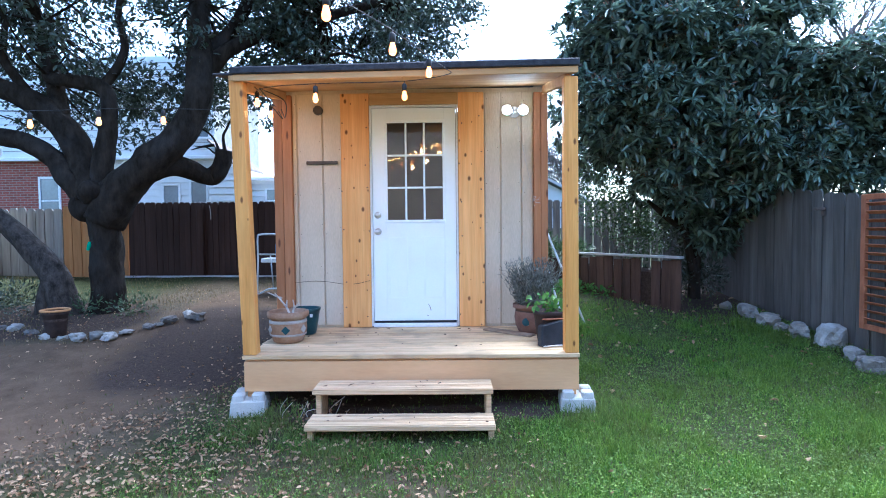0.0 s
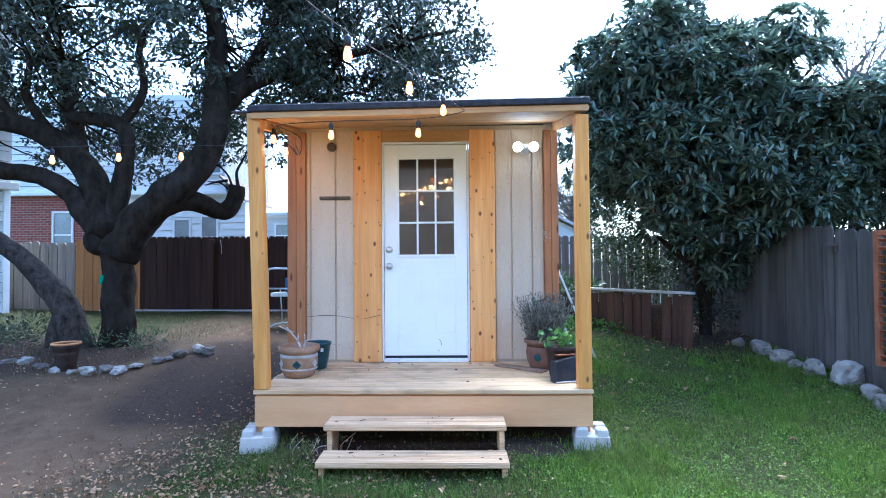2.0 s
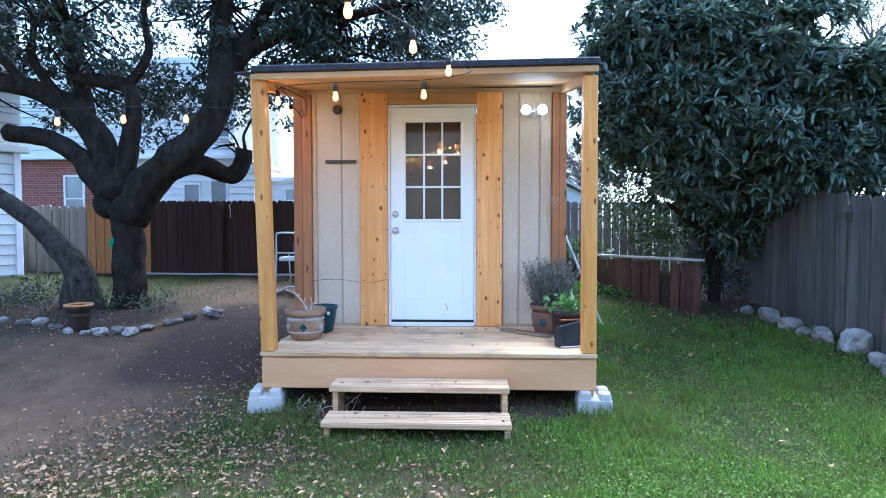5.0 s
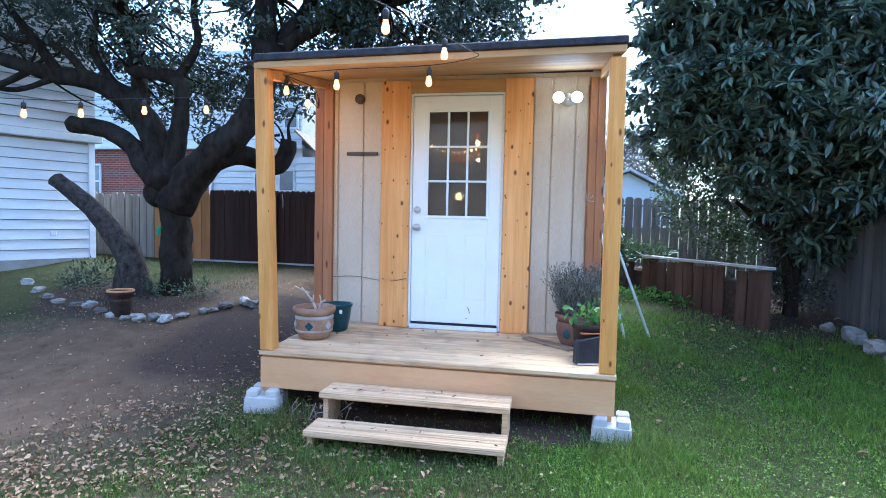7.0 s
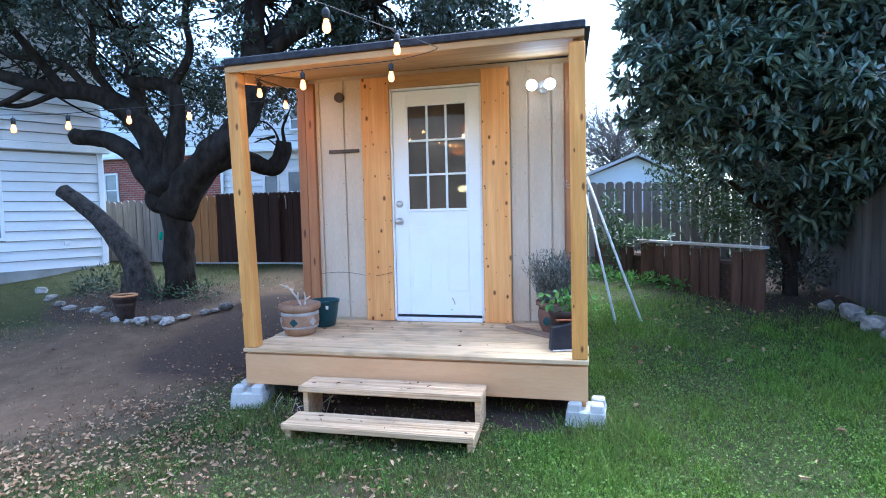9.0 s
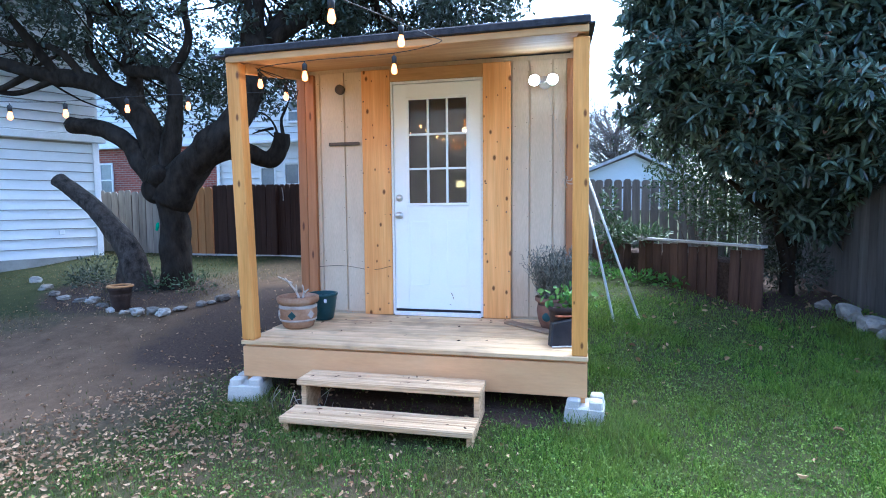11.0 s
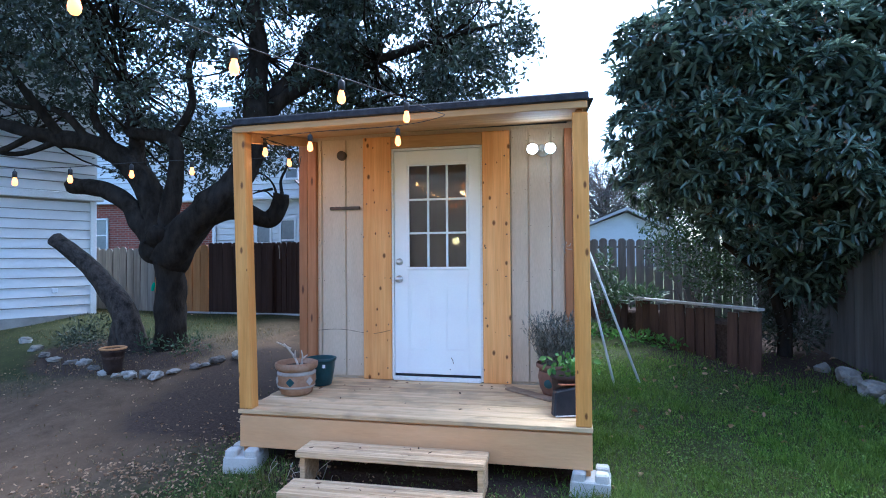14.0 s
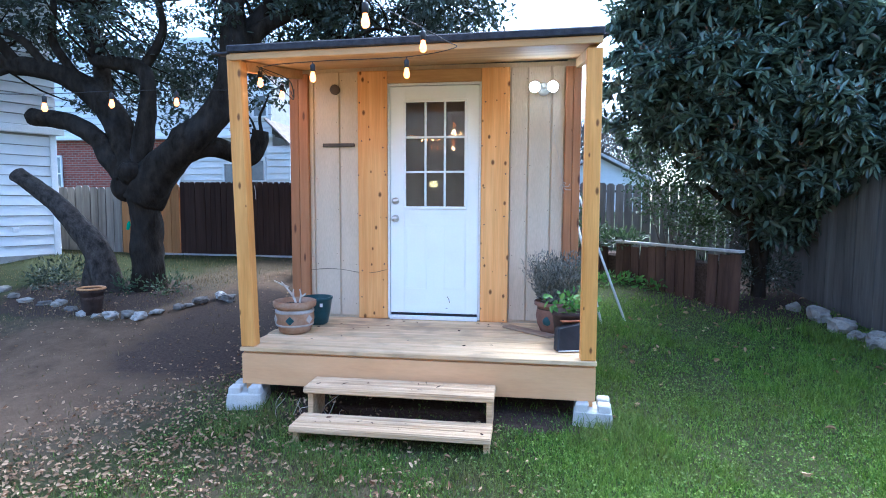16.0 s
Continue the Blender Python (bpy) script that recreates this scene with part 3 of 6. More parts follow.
box(frm, WX0 - 0.012, WX1 + 0.012, DY0 - 0.014, DY0 - 0.001, WZ1 - f + 0.014, WZ1 + 0.014, 0.004)
box(frm, WX0 - 0.012, WX0 + f - 0.012, DY0 - 0.014, DY0 - 0.001, WZ0 + f - 0.013, WZ1 - f + 0.013, 0.004)
box(frm, WX1 - f + 0.012, WX1 + 0.012, DY0 - 0.014, DY0 - 0.001, WZ0 + f - 0.013, WZ1 - f + 0.013, 0.004)
part("window_frame", frm, M_DOOR, door)
IX0, IX1, IZ0, IZ1 = WX0 + 0.015, WX1 - 0.015, WZ0 + 0.013, WZ1 - 0.013
for i in (1, 2):
    cx = IX0 + (IX1 - IX0) * i / 3
    part("muntin", bx(cx - 0.009, cx + 0.009, DY0 - 0.012, DY0 + 0.012, IZ0, IZ1, 0.003), M_DOOR, door)
    cz = IZ0 + (IZ1 - IZ0) * i / 3
    part("muntin", bx(IX0, IX1, DY0 - 0.0135, DY0 + 0.0125, cz - 0.009, cz + 0.009, 0.003), M_DOOR, door)
for i in range(3):
    for k in range(3):
        w, h = (IX1 - IX0) / 3, (IZ1 - IZ0) / 3
        g = part("pane", bx(IX0 + w * i + 0.001, IX0 + w * (i + 1) - 0.001, DY0 + 0.013, DY0 + 0.017, IZ0 + h * k + 0.001, IZ0 + h * (k + 1) - 0.001, 0), M_GLASS, door, "clear window pane")
        g.visible_shadow = False
for a, b in ((-0.44, -0.25), (-0.10, 0.10)):
    rim = bmesh.new()
    z0, z1, t = 0.68, 1.28, 0.014
    box(rim, a, b, DY0 - 0.0035, DY0 - 0.0003, z0, z0 + t, 0.002)
    box(rim, a, b, DY0 - 0.0035, DY0 - 0.0003, z1 - t, z1, 0.002)
    box(rim, a, a + t, DY0 - 0.0035, DY0 - 0.0003, z0 + t, z1 - t, 0.002)
    box(rim, b - t, b, DY0 - 0.0035, DY0 - 0.0003, z0 + t, z1 - t, 0.002)
    part("raised_panel", rim, M_DOOR, door)


def disc_y(bm, x, y, z, profile, segs=20):
    """A turned shape whose axis runs along y, towards the viewer."""
    b2 = lathe(bmesh.new(), (0, 0, 0), profile, segs)
    me = bpy.data.meshes.new("tmp")
    b2.transform(Matrix.Translation((x, y, z)) @ Matrix.Rotation(radians(90), 4, 'X'))
    b2.to_mesh(me)
    b2.free()
    bm.from_mesh(me)
    bpy.data.meshes.remove(me)
    return bm


part("door_sweep", bx(D0 + 0.004, D1 - 0.004, DY0 - 0.007, DY0 - 0.0005, 0.439, 0.462, 0.002), M_PLASTIC, door, "dark rubber sweep along the door's foot")
part("deadbolt", disc_y(bmesh.new(), -0.54, DY0 - 0.001, 1.49, [(0.033, 0), (0.033, 0.008), (0.026, 0.014), (0.024, 0.02), (0.01, 0.022)]), M_CHROME, door, "round nickel deadbolt", True)
part("door_knob", disc_y(bmesh.new(), -0.54, DY0 - 0.001, 1.33, [(0.034, 0), (0.034, 0.006), (0.014, 0.012), (0.013, 0.035), (0.028, 0.045), (0.03, 0.058), (0.022, 0.07), (0.005, 0.072)]), M_CHROME, door, "round nickel door knob", True)
scuff, chip = bmesh.new(), bmesh.new()
tube(scuff, curve([(-0.06, DY0 - 0.001, 0.62), (-0.045, DY0 - 0.001, 0.595), (-0.035, DY0 - 0.001, 0.56)]), 0.003, 4)
tube(chip, [(-0.072, DY0 - 0.001, 0.512), (-0.058, DY0 - 0.001, 0.508)], 0.003, 4)
part("scuff_mark", scuff, M_IRON, door, "dark scratch in the paint")
part("scuff_mark", chip, M_IRON, door)

# porch: deck boards, fascia, posts, roof
frame_bm = bmesh.new()
box(frame_bm, -1.41, 1.11, FRONT + 0.03, WALL - 0.06, 0.2, 0.365, 0)
deck = part("deck_frame", frame_bm, M_FASCIA, shed, "tan joists under the porch boards")
edges = np.linspace(FRONT - 0.012, WALL - 0.003, 9)
for i, (a, b) in enumerate(zip(edges, edges[1:])):
    x0, x1 = -1.445 + 0.006 * (i % 3), 1.14 - 0.005 * ((i + 1) % 3)
    if i > 5:
        x0 = -1.48
    part("deck_board", bx(x0, x1, a + 0.003, b - 0.003, 0.368 - 0.002 * (i % 2), 0.40 - 0.0012 * (i % 3), 0.004), M_DECK, deck)
part("deck_fascia", bx(-1.435, 1.13, FRONT, FRONT + 0.028, 0.12, 0.352, 0.004), M_FASCIA, shed, "tan painted board along the porch front")
for a, b in ((-1.435, -1.41), (1.105, 1.13)):
    part("deck_fascia", bx(a, b, FRONT + 0.03, WALL - 0.06, 0.135, 0.362, 0.004), M_FASCIA, shed)
for x, lean in ((-1.388, -0.029), (1.078, -0.002)):
    p = bx(x - 0.052, x + 0.052, FRONT + 0.0, FRONT + 0.10, 0.402, 2.487, 0.006)
    for v in p.verts:
        v.co.x += lean * (v.co.z - 0.4)
    part("porch_post", p, M_POST, shed, "square yellow pine post")
    part("post_foot", bx(x - 0.035 if x < 0 else x - 0.0, x + 0.03 if x < 0 else x + 0.04, FRONT + 0.035, FRONT + 0.11, 0.03, 0.2, 0.003), M_FASCIA, shed)


def roof_z(y):
    return 0.165 * (y - FRONT)


def sloped(x0, x1, y0, y1, z0, z1, bevel=0.004):
    b = bx(x0, x1, y0, y1, z0, z1, bevel)
    for v in b.verts:
        v.co.z += roof_z(v.co.y) + 0.012 * (v.co.x + 0.1)
    return b


part("roof_fascia", sloped(-1.46, 1.12, FRONT - 0.03, FRONT - 0.003, 2.496, 2.545), M_CEIL, shed, "raw pine board along the roof edge")
part("roof", sloped(-1.62, 1.16, FRONT + 0.0, 8.1, 2.545, 2.562), M_BLACK, shed, "flat pitched roof with black felt")
part("roof_edge", sloped(-1.475, 1.13, FRONT - 0.05, FRONT - 0.005, 2.548, 2.602, 0.008), M_BLACK, shed, "black roofing edge")
for i, (a, b) in enumerate(((-1.5, -0.2), (-0.196, 1.12))):
    part("porch_ceiling", sloped(a, b, FRONT + 0.0, WALL - 0.001, 2.503 - 0.002 * i, 2.542, 0.003), M_CEIL, shed, "bare plywood porch ceiling")
for x in (-1.42, 1.07):
    part("roof_beam", sloped(x - 0.025, x + 0.025, FRONT + 0.105, WALL - 0.06, 2.42, 2.498), M_CEIL, shed)
wall_bar = solid("wall_bar", bx(-1.22, -0.92, WALL - 0.045, WALL - 0.017, 1.985, 2.015, 0.004), M_IRON, "short rusty brown bar fixed to the beige wall", "bar")
part("screw", disc_y(bmesh.new(), -1.10, WALL - 0.018, 2.5, [(0.045, 0), (0.045, 0.03), (0.03, 0.04), (0.005, 0.041)]), M_IRON, shed, "dark round outlet cover")
wire = bmesh.new()
tube(wire, curve([(-1.36, WALL - 0.02, 0.84), (-1.2, WALL - 0.02, 0.855), (-1.05, WALL - 0.02, 0.85), (-0.88, WALL - 0.022, 0.825), (-0.75, WALL - 0.05, 0.83), (-0.62, WALL - 0.05, 0.86)]), 0.002, 5)
solid("wall_cable", wire, M_CABLE, "thin dark cable run along the beige wall", "cable", smooth=True)
tie = bmesh.new()
for k in range(5):
    a = k * 1.3
    tube(tie, curve([(0.96, WALL - 0.06, 1.62), (0.97 + 0.03 * math.cos(a), WALL - 0.075, 1.62 + 0.03 * math.sin(a)), (0.975 + 0.05 * math.cos(a + 0.7), WALL - 0.07, 1.61 + 0.05 * math.sin(a + 0.7))]), 0.003, 4)
tube(tie, curve([(0.965, WALL - 0.06, 1.62), (0.90, WALL - 0.03, 1.95), (0.80, WALL - 0.06, 2.40)]), 0.0025, 4)
solid("tied_string", tie, M_PALETWIG, "pale string tied to the corner board", "string")
nails = bmesh.new()
for x in (-0.86, -0.64, 0.27, 0.46):
    for z in np.arange(0.52, 2.6, 0.38):
        disc_y(nails, x + rng.uniform(-0.02, 0.02), WALL - 0.0455, z + rng.uniform(-0.1, 0.1), [(0.007, 0), (0.006, 0.002), (0.001, 0.0022)], 8)
for x in (-1.335, -1.285, -1.09, -1.04, -0.91, 0.52, 0.63, 0.67, 0.83, 0.875):
    for z in np.arange(0.55, 2.6, 0.40):
        disc_y(nails, x + rng.uniform(-0.008, 0.008), WALL - 0.0165, z + rng.uniform(-0.07, 0.07), [(0.0035, 0), (0.003, 0.002), (0.001, 0.0022)], 8)
tagged(part("nail_heads", nails, M_IRON, shed, "rust-dark nail heads"), kind="stuff")

# ---- porch steps ----
steps = thing("porch_steps", (-0.19, 3.86, -0.08), "pale weathered wooden steps with two worn treads", "steps")
for z, y0, y1, x0, x1 in ((0.215, 3.86, 4.12, -0.843, 0.455), (0.045, 3.60, 3.855, -0.84, 0.452)):
    w = (y1 - y0) / 2
    for k in range(2):
        b = bx(x0, x1, y0 + w * k + 0.002, y0 + w * (k + 1) - 0.002, z - 0.042, z - 0.006, 0.006)
        s = (w - 0.004) / 4
        for j in range(4):
            box(b, x0 + 0.002, x1 - 0.002, y0 + w * k + 0.002 + s * j + 0.002, y0 + w * k + 0.002 + s * (j + 1) - 0.002, z - 0.008, z - 0.001 * ((j + k) % 3), 0.0025)
        part("tread_board", b, M_STEP, steps, "rounded grooved tread board")
for x in (-0.825, 0.405):
    part("stringer", bx(x, x + 0.038, 3.90, 4.13, -0.12, 0.173, 0.004), M_STEP, steps)
    part("stringer", bx(x, x + 0.038, 3.635, 3.895, -0.16, 0.003, 0.004), M_STEP, steps)

# ---- concrete blocks ----
def pier(x, y, turn):
    b = bmesh.new()
    for x0, x1 in ((-0.13, -0.032), (0.032, 0.13)):
        for y0, y1 in ((-0.125, -0.03), (0.03, 0.125)):
            box(b, x0, x1, y0, y1, 0.06, 0.155, 0.012)
    box(b, -0.135, 0.135, -0.13, 0.13, -0.06, 0.1, 0.012)
    for q in b.verts:
        s = 1 - 0.9 * max(q.co.z, 0) * 0.9
        q.co.x *= s
        q.co.y *= s
    b.transform(pose(x, y, -0.015, 0, 0, turn) @ Matrix.Diagonal((1, 1, 0.88, 1)))
    return solid("pier_block", b, M_CONCRETE, "pale grey notched concrete pier block under the porch", "concrete block", group="blocks under the porch")


pier(-1.40, 4.18, 8)
pier(1.12, 4.20, -5)


# ---- dry weeds under the porch ----
weeds = bmesh.new()
for k in range(9):
    x, y = -1.12 + 0.06 * k + rng.uniform(-0.04, 0.04), 4.02 + rng.uniform(-0.06, 0.06)
    tube(weeds, curve([(x, y, float(rise(y)) - 0.01), (x + rng.uniform(-0.03, 0.05), y - 0.02, float(rise(y)) + 0.06), (x + rng.uniform(-0.02, 0.12), y - 0.05, float(rise(y)) + rng.uniform(0.09, 0.17))], 3), 0.0025, 4)
tagged(solid("dry_weeds", weeds, M_PALETWIG, "pale dry weed stalks beside the porch block", "weeds"), kind="stuff")


# ---- fences ----
def picket_mesh(name, w, h, material, ear=0.03):
    """A picket with clipped corners at its top."""
    bm = bmesh.new()
    t = 0.018
    out = [(-w / 2, 0), (w / 2, 0), (w / 2, h - ear), (w / 2 - ear, h), (-w / 2 + ear, h), (-w / 2, h - ear)]
    fr = [bm.verts.new((x, -t / 2, z)) for x, z in out]
    bk = [bm.verts.new((x, t / 2, z)) for x, z in out]
    bm.faces.new(fr)
    bm.faces.new(bk[::-1])
    for i in range(6):
        j = (i + 1) % 6
        bm.faces.new((fr[j], fr[i], bk[i], bk[j]))
    bmesh.ops.recalc_face_normals(bm, faces=bm.faces)
    me = bpy.data.meshes.new(name)
    bm.to_mesh(me)
    bm.free()
    me.materials.append(material)
    return me


def fence(a, b, mesh, width, gap, label, rail_material, uneven=0.02, rails=True, front=1, backing=0.0):
    a, b = Vector((*a, 0)), Vector((*b, 0))
    run = b - a
    turn = math.degrees(math.atan2(run.y, run.x))
    f = thing("fence", (a.x, a.y, float(rise(a.y))), label, "fence", kind="structure")
    n = int(run.length / (width + gap))
    for i in range(n):
        p = a + run * ((i + 0.5) / n)
        piece("picket", mesh, f, pose(p.x, p.y, float(rise(p.y)) - 0.02 + rng.uniform(-uneven, uneven), rng.uniform(-0.6, 0.6), rng.uniform(-0.5, 0.5), turn + rng.uniform(-1, 1)))
    if rails:
        side = Vector((-run.y, run.x, 0)).normalized() * 0.035 * front
        for h in (0.35, 1.0):
            bm = bmesh.new()
            p, q = a + side, b + side
            tube(bm, [(p.x, p.y, float(rise(p.y)) + h), (q.x, q.y, float(rise(q.y)) + h)], 0.022, 4)
            part("rail", bm, rail_material, f)
    if backing:
        side = Vector((-run.y, run.x, 0)).normalized() * 0.022 * front
        p, q = a + side, b + side
        bm = bmesh.new()
        vs = [bm.verts.new((w.x, w.y, float(rise(w.y)) + h)) for w, h in ((p, -0.05), (q, -0.05), (q, backing), (p, backing))]
        bm.faces.new(vs)
        bmesh.ops.solidify(bm, geom=bm.faces[:], thickness=0.006)
        part("backing_board", bm, rail_material, f)
    return f


P_GREY_L = picket_mesh("picket", 0.138, 1.13, M_BACKFENCE)
P_ORANGE = picket_mesh("picket", 0.138, 1.17, M_ORANGEFENCE)
P_DARK = picket_mesh("picket", 0.088, 1.21, M_DARKFENCE, 0.022)
P_GREY_B = picket_mesh("picket", 0.118, 1.15, M_BACKFENCE)
P_GREY_R = picket_mesh("picket", 0.138, 1.52, M_GREYFENCE)
fence((-7.65, 9.09), (-6.13, 8.99), P_GREY_L, 0.138, 0.004, "grey weathered wooden picket fence beside the white house", M_GREYFENCE, backing=1.05)
fence((-6.12, 8.99), (-5.05, 8.97), P_ORANGE, 0.138, 0.004, "orange stained wooden fence section", M_ORANGEFENCE, backing=1.1)
fence((-5.04, 8.97), (-0.6, 8.87), P_DARK, 0.088, 0.003, "dark brown stained wooden fence with a scalloped top", M_DARKFENCE, uneven=0.004, backing=1.15)
for x in (-3.83, -2.53):
    solid("fence_post", bx(x - 0.05, x + 0.05, 8.855, 8.93, 0.5, 1.76, 0.004), M_DARKFENCE, "dark brown square fence post", "post", kind="structure")
twine = bmesh.new()
tube(twine, curve([(-3.69, 8.905, 1.75), (-3.67, 8.90, 1.64), (-3.67, 8.90, 1.53)]), 0.006, 5)
solid("hanging_twine", twine, M_PALETWIG, "short pale twine hanging over the dark fence", "twine", smooth=True)
kick = bmesh.new()
tube(kick, curve([(-5.63, 8.87, float(rise(8.87)) + 0.02), (-3.6, 8.83, float(rise(8.83)) + 0.015), (-1.6, 8.77, float(rise(8.77)) + 0.02)]), 0.02, 4)
solid("ground_board", kick, M_RAIL, "pale board lying along the foot of the dark fence", "board", kind="structure")
fence((-0.5, 9.50), (3.7, 9.15), P_GREY_B, 0.118, 0.011, "grey weathered picket fence with gaps at the back", M_GREYFENCE, uneven=0.015)
fence((3.62, 9.1), (4.12, 5.25), P_GREY_R, 0.138, 0.003, "tall grey weathered board fence along the lawn", M_GREYFENCE, uneven=0.012, backing=1.4)
fence((4.125, 5.22), (4.66, 1.4), P_GREY_R, 0.138, 0.003, "tall grey weathered board fence along the lawn", M_GREYFENCE, uneven=0.012, backing=1.4)
hook = bmesh.new()
box(hook, 3.93, 4.03, 5.75, 5.81, 1.50, 1.53, 0.004)
box(hook, 4.01, 4.03, 5.755, 5.805, 1.44, 1.498, 0.004)
solid("fence_hook", hook, M_IRON, "small dark metal bracket on the grey fence", "bracket")

# louvred shutter leaning on the right fence
shutter = thing("louvred_shutter", (4.01, 4.9, 0.3), "rust-brown louvred wooden shutter hung on the grey fence", "shutter")
for y in (5.18, 4.36):
    part("stile", bx(3.995, 4.03, y - 0.03, y + 0.03, 0.38, 1.63, 0.004), M_RUST, shutter)
for z in (0.38, 1.58):
    part("cross_rail", bx(3.997, 4.028, 4.395, 5.145, z, z + 0.05, 0.004), M_RUST, shutter)
slat = box_mesh("slat", 0.05, 0.745, 0.009, M_RUST, 0.002, False)
for z in np.arange(0.475, 1.57, 0.076):
    piece("slat", slat, shutter, pose(4.012, 4.77, z, 0, 32, 0))

# ---- planter wall at the back ----
planter = thing("planter_box", (2.2, 7.8, 0.4), "low brown board planter with a pale rail on top", "planter")
pa, pb = Vector((1.30, 9.05, 0)), Vector((2.90, 6.60, 0))
turn = math.degrees(math.atan2((pb - pa).y, (pb - pa).x))
n = 20
for i in range(n):
    if i in (6, 16):
        continue
    p = pa.lerp(pb, (i + 0.5) / n)
    foot = float(rise(p.y)) - 0.06
    board = box_mesh("board", 0.138 - 0.006 * (i % 3), 0.02, 0.955 - foot - 0.012 * (i * 7 % 4) - (0.03 if i < 7 else 0.0), M_PLANTER)
    piece("board", board, planter, pose(p.x, p.y, foot, rng.uniform(-1.5, 1.5), rng.uniform(-1, 1), turn))
r0, r1 = pa.lerp(pb, 0.335), pa.lerp(pb, 1.0)
rail = bx(0, (r1 - r0).length, -0.05, 0.04, 0, 0.03, 0.005)
rail.transform(pose(r0.x, r0.y - 0.02, 0.962, 0, 0, turn))
part("top_rail", rail, M_RAIL, planter, "pale weathered top rail")
soil = bx(0.0, (pb - pa).length - 0.35, 0.03, 0.40, 0.2, 0.70, 0.03)
soil.transform(pose(pa.x, pa.y, 0.1, 0, 0, turn))
part("soil", soil, M_SOIL, planter)

# ---- white poles leaning on the shed ----
for top, foot in (((1.14, 6.95, 1.60), (1.43, 6.15, 0.23)), ((1.16, 6.86, 1.76), (1.68, 6.28, 0.25))):
    b = bmesh.new()
    tube(b, [top, foot], 0.013, 8)
    tube(b, [Vector(foot) + (Vector(top) - Vector(foot)) * 0.012, foot], 0.017, 8)
    solid("leaning_pole", b, M_POLE, "thin white pole leaning against the shed wall", "pole", group="poles by the shed", smooth=True)

# ---- rocks ----
def rock(at, size, material, label, seed):
    b = bmesh.new()
    bmesh.ops.create_icosphere(b, subdivisions=3, radius=1.0)
    off = Vector((seed * 3.7, seed * 1.3, seed * 2.1))
    for v in b.verts:
        d = v.co.normalized()
        q = Vector([math.copysign(abs(c) ** 0.75, c) for c in d])
        v.co = Vector((q.x * size[0], q.y * size[1], q.z * size[2])) * (1 + 0.45 * noise.noise(d * 1.4 + off) + 0.22 * noise.noise(d * 3.1 + off) + 0.08 * noise.noise(d * 8.0 + off))
    b.transform(pose(at[0], at[1], float(rise(at[1]) + mound(at[0], at[1])) + size[2] * 0.45, 0, 0, seed * 47))
    return solid("rock", b, material, label, "rock", group="edging rocks")


for i, (x, y, s) in enumerate([(3.52, 6.80, 0.10), (3.62, 6.50, 0.15), (3.70, 6.18, 0.16), (3.72, 5.98, 0.10), (3.81, 5.80, 0.16), (3.90, 5.12, 0.12), (3.86, 4.85, 0.15), (3.98, 4.52, 0.16)]):
    rock((x, y), (s * 0.72, s * 0.6, s * 0.58), M_ROCK, "rough grey limestone rock along the fence", i + 1)
rock((3.93, 5.53), (0.13, 0.12, 0.13), M_WHITEROCK, "white quartz rock along the fence", 9)
for i, (x, y, s, h) in enumerate([(-6.52, 6.98, 0.09, 0.6), (-6.15, 6.8, 0.10, 0.5), (-5.88, 6.66, 0.09, 0.4), (-5.62, 6.56, 0.09, 0.35), (-5.27, 6.46, 0.08, 0.4), (-5.04, 6.42, 0.10, 0.55), (-4.76, 6.26, 0.09, 0.45), (-4.62, 6.38, 0.07, 1.3),
                                  (-4.50, 6.15, 0.09, 0.5), (-4.34, 6.13, 0.07, 0.4), (-4.18, 6.13, 0.10, 0.6), (-4.02, 6.19, 0.08, 0.7), (-3.88, 6.18, 0.09, 0.5), (-3.80, 6.36, 0.10, 0.25), (-3.66, 6.55, 0.08, 0.4), (-3.60, 6.64, 0.06, 0.4),
                                  (-3.55, 6.80, 0.10, 0.5), (-3.44, 7.03, 0.085, 0.6), (-3.30, 6.95, 0.09, 0.6)]):
    rock((x + 0.48, y - 0.5), (s * 0.85, s * 0.64, s * h * 0.85), M_WHITEROCK if i in (0, 5, 8, 10, 12, 17) else (M_ROCK if i % 2 else M_DULLROCK), "pale low rock in the ring round the oak bed", i + 20)

# ---- live oak ----
oak = thing("live_oak_tree", (-4.45, 7.0, 0.3), "large dark live oak with twisting limbs and dense small leaves", "tree")
trunk = bmesh.new()
limb(trunk, [(-4.44, 7.0, 0.12), (-4.43, 7.0, 0.45), (-4.43, 7.0, 0.97), (-4.46, 7.0, 1.45), (-4.56, 7.0, 1.88)], [0.30, 0.195, 0.17, 0.195, 0.21], 18, 0.26, 9)
bmesh.ops.create_icosphere(trunk, subdivisions=3, radius=0.19, matrix=pose(-4.63, 6.95, 1.62))
bmesh.ops.create_icosphere(trunk, subdivisions=3, radius=0.15, matrix=pose(-4.5, 6.84, 1.78))
part("trunk", trunk, M_BARK, oak, "thick dark furrowed trunk", True)


def oak_limb(pts, radii, label=""):
    b = bmesh.new()
    limb(b, pts, radii, 12, 0.26, 9)
    part("limb", b, M_BARK, oak, label, True)


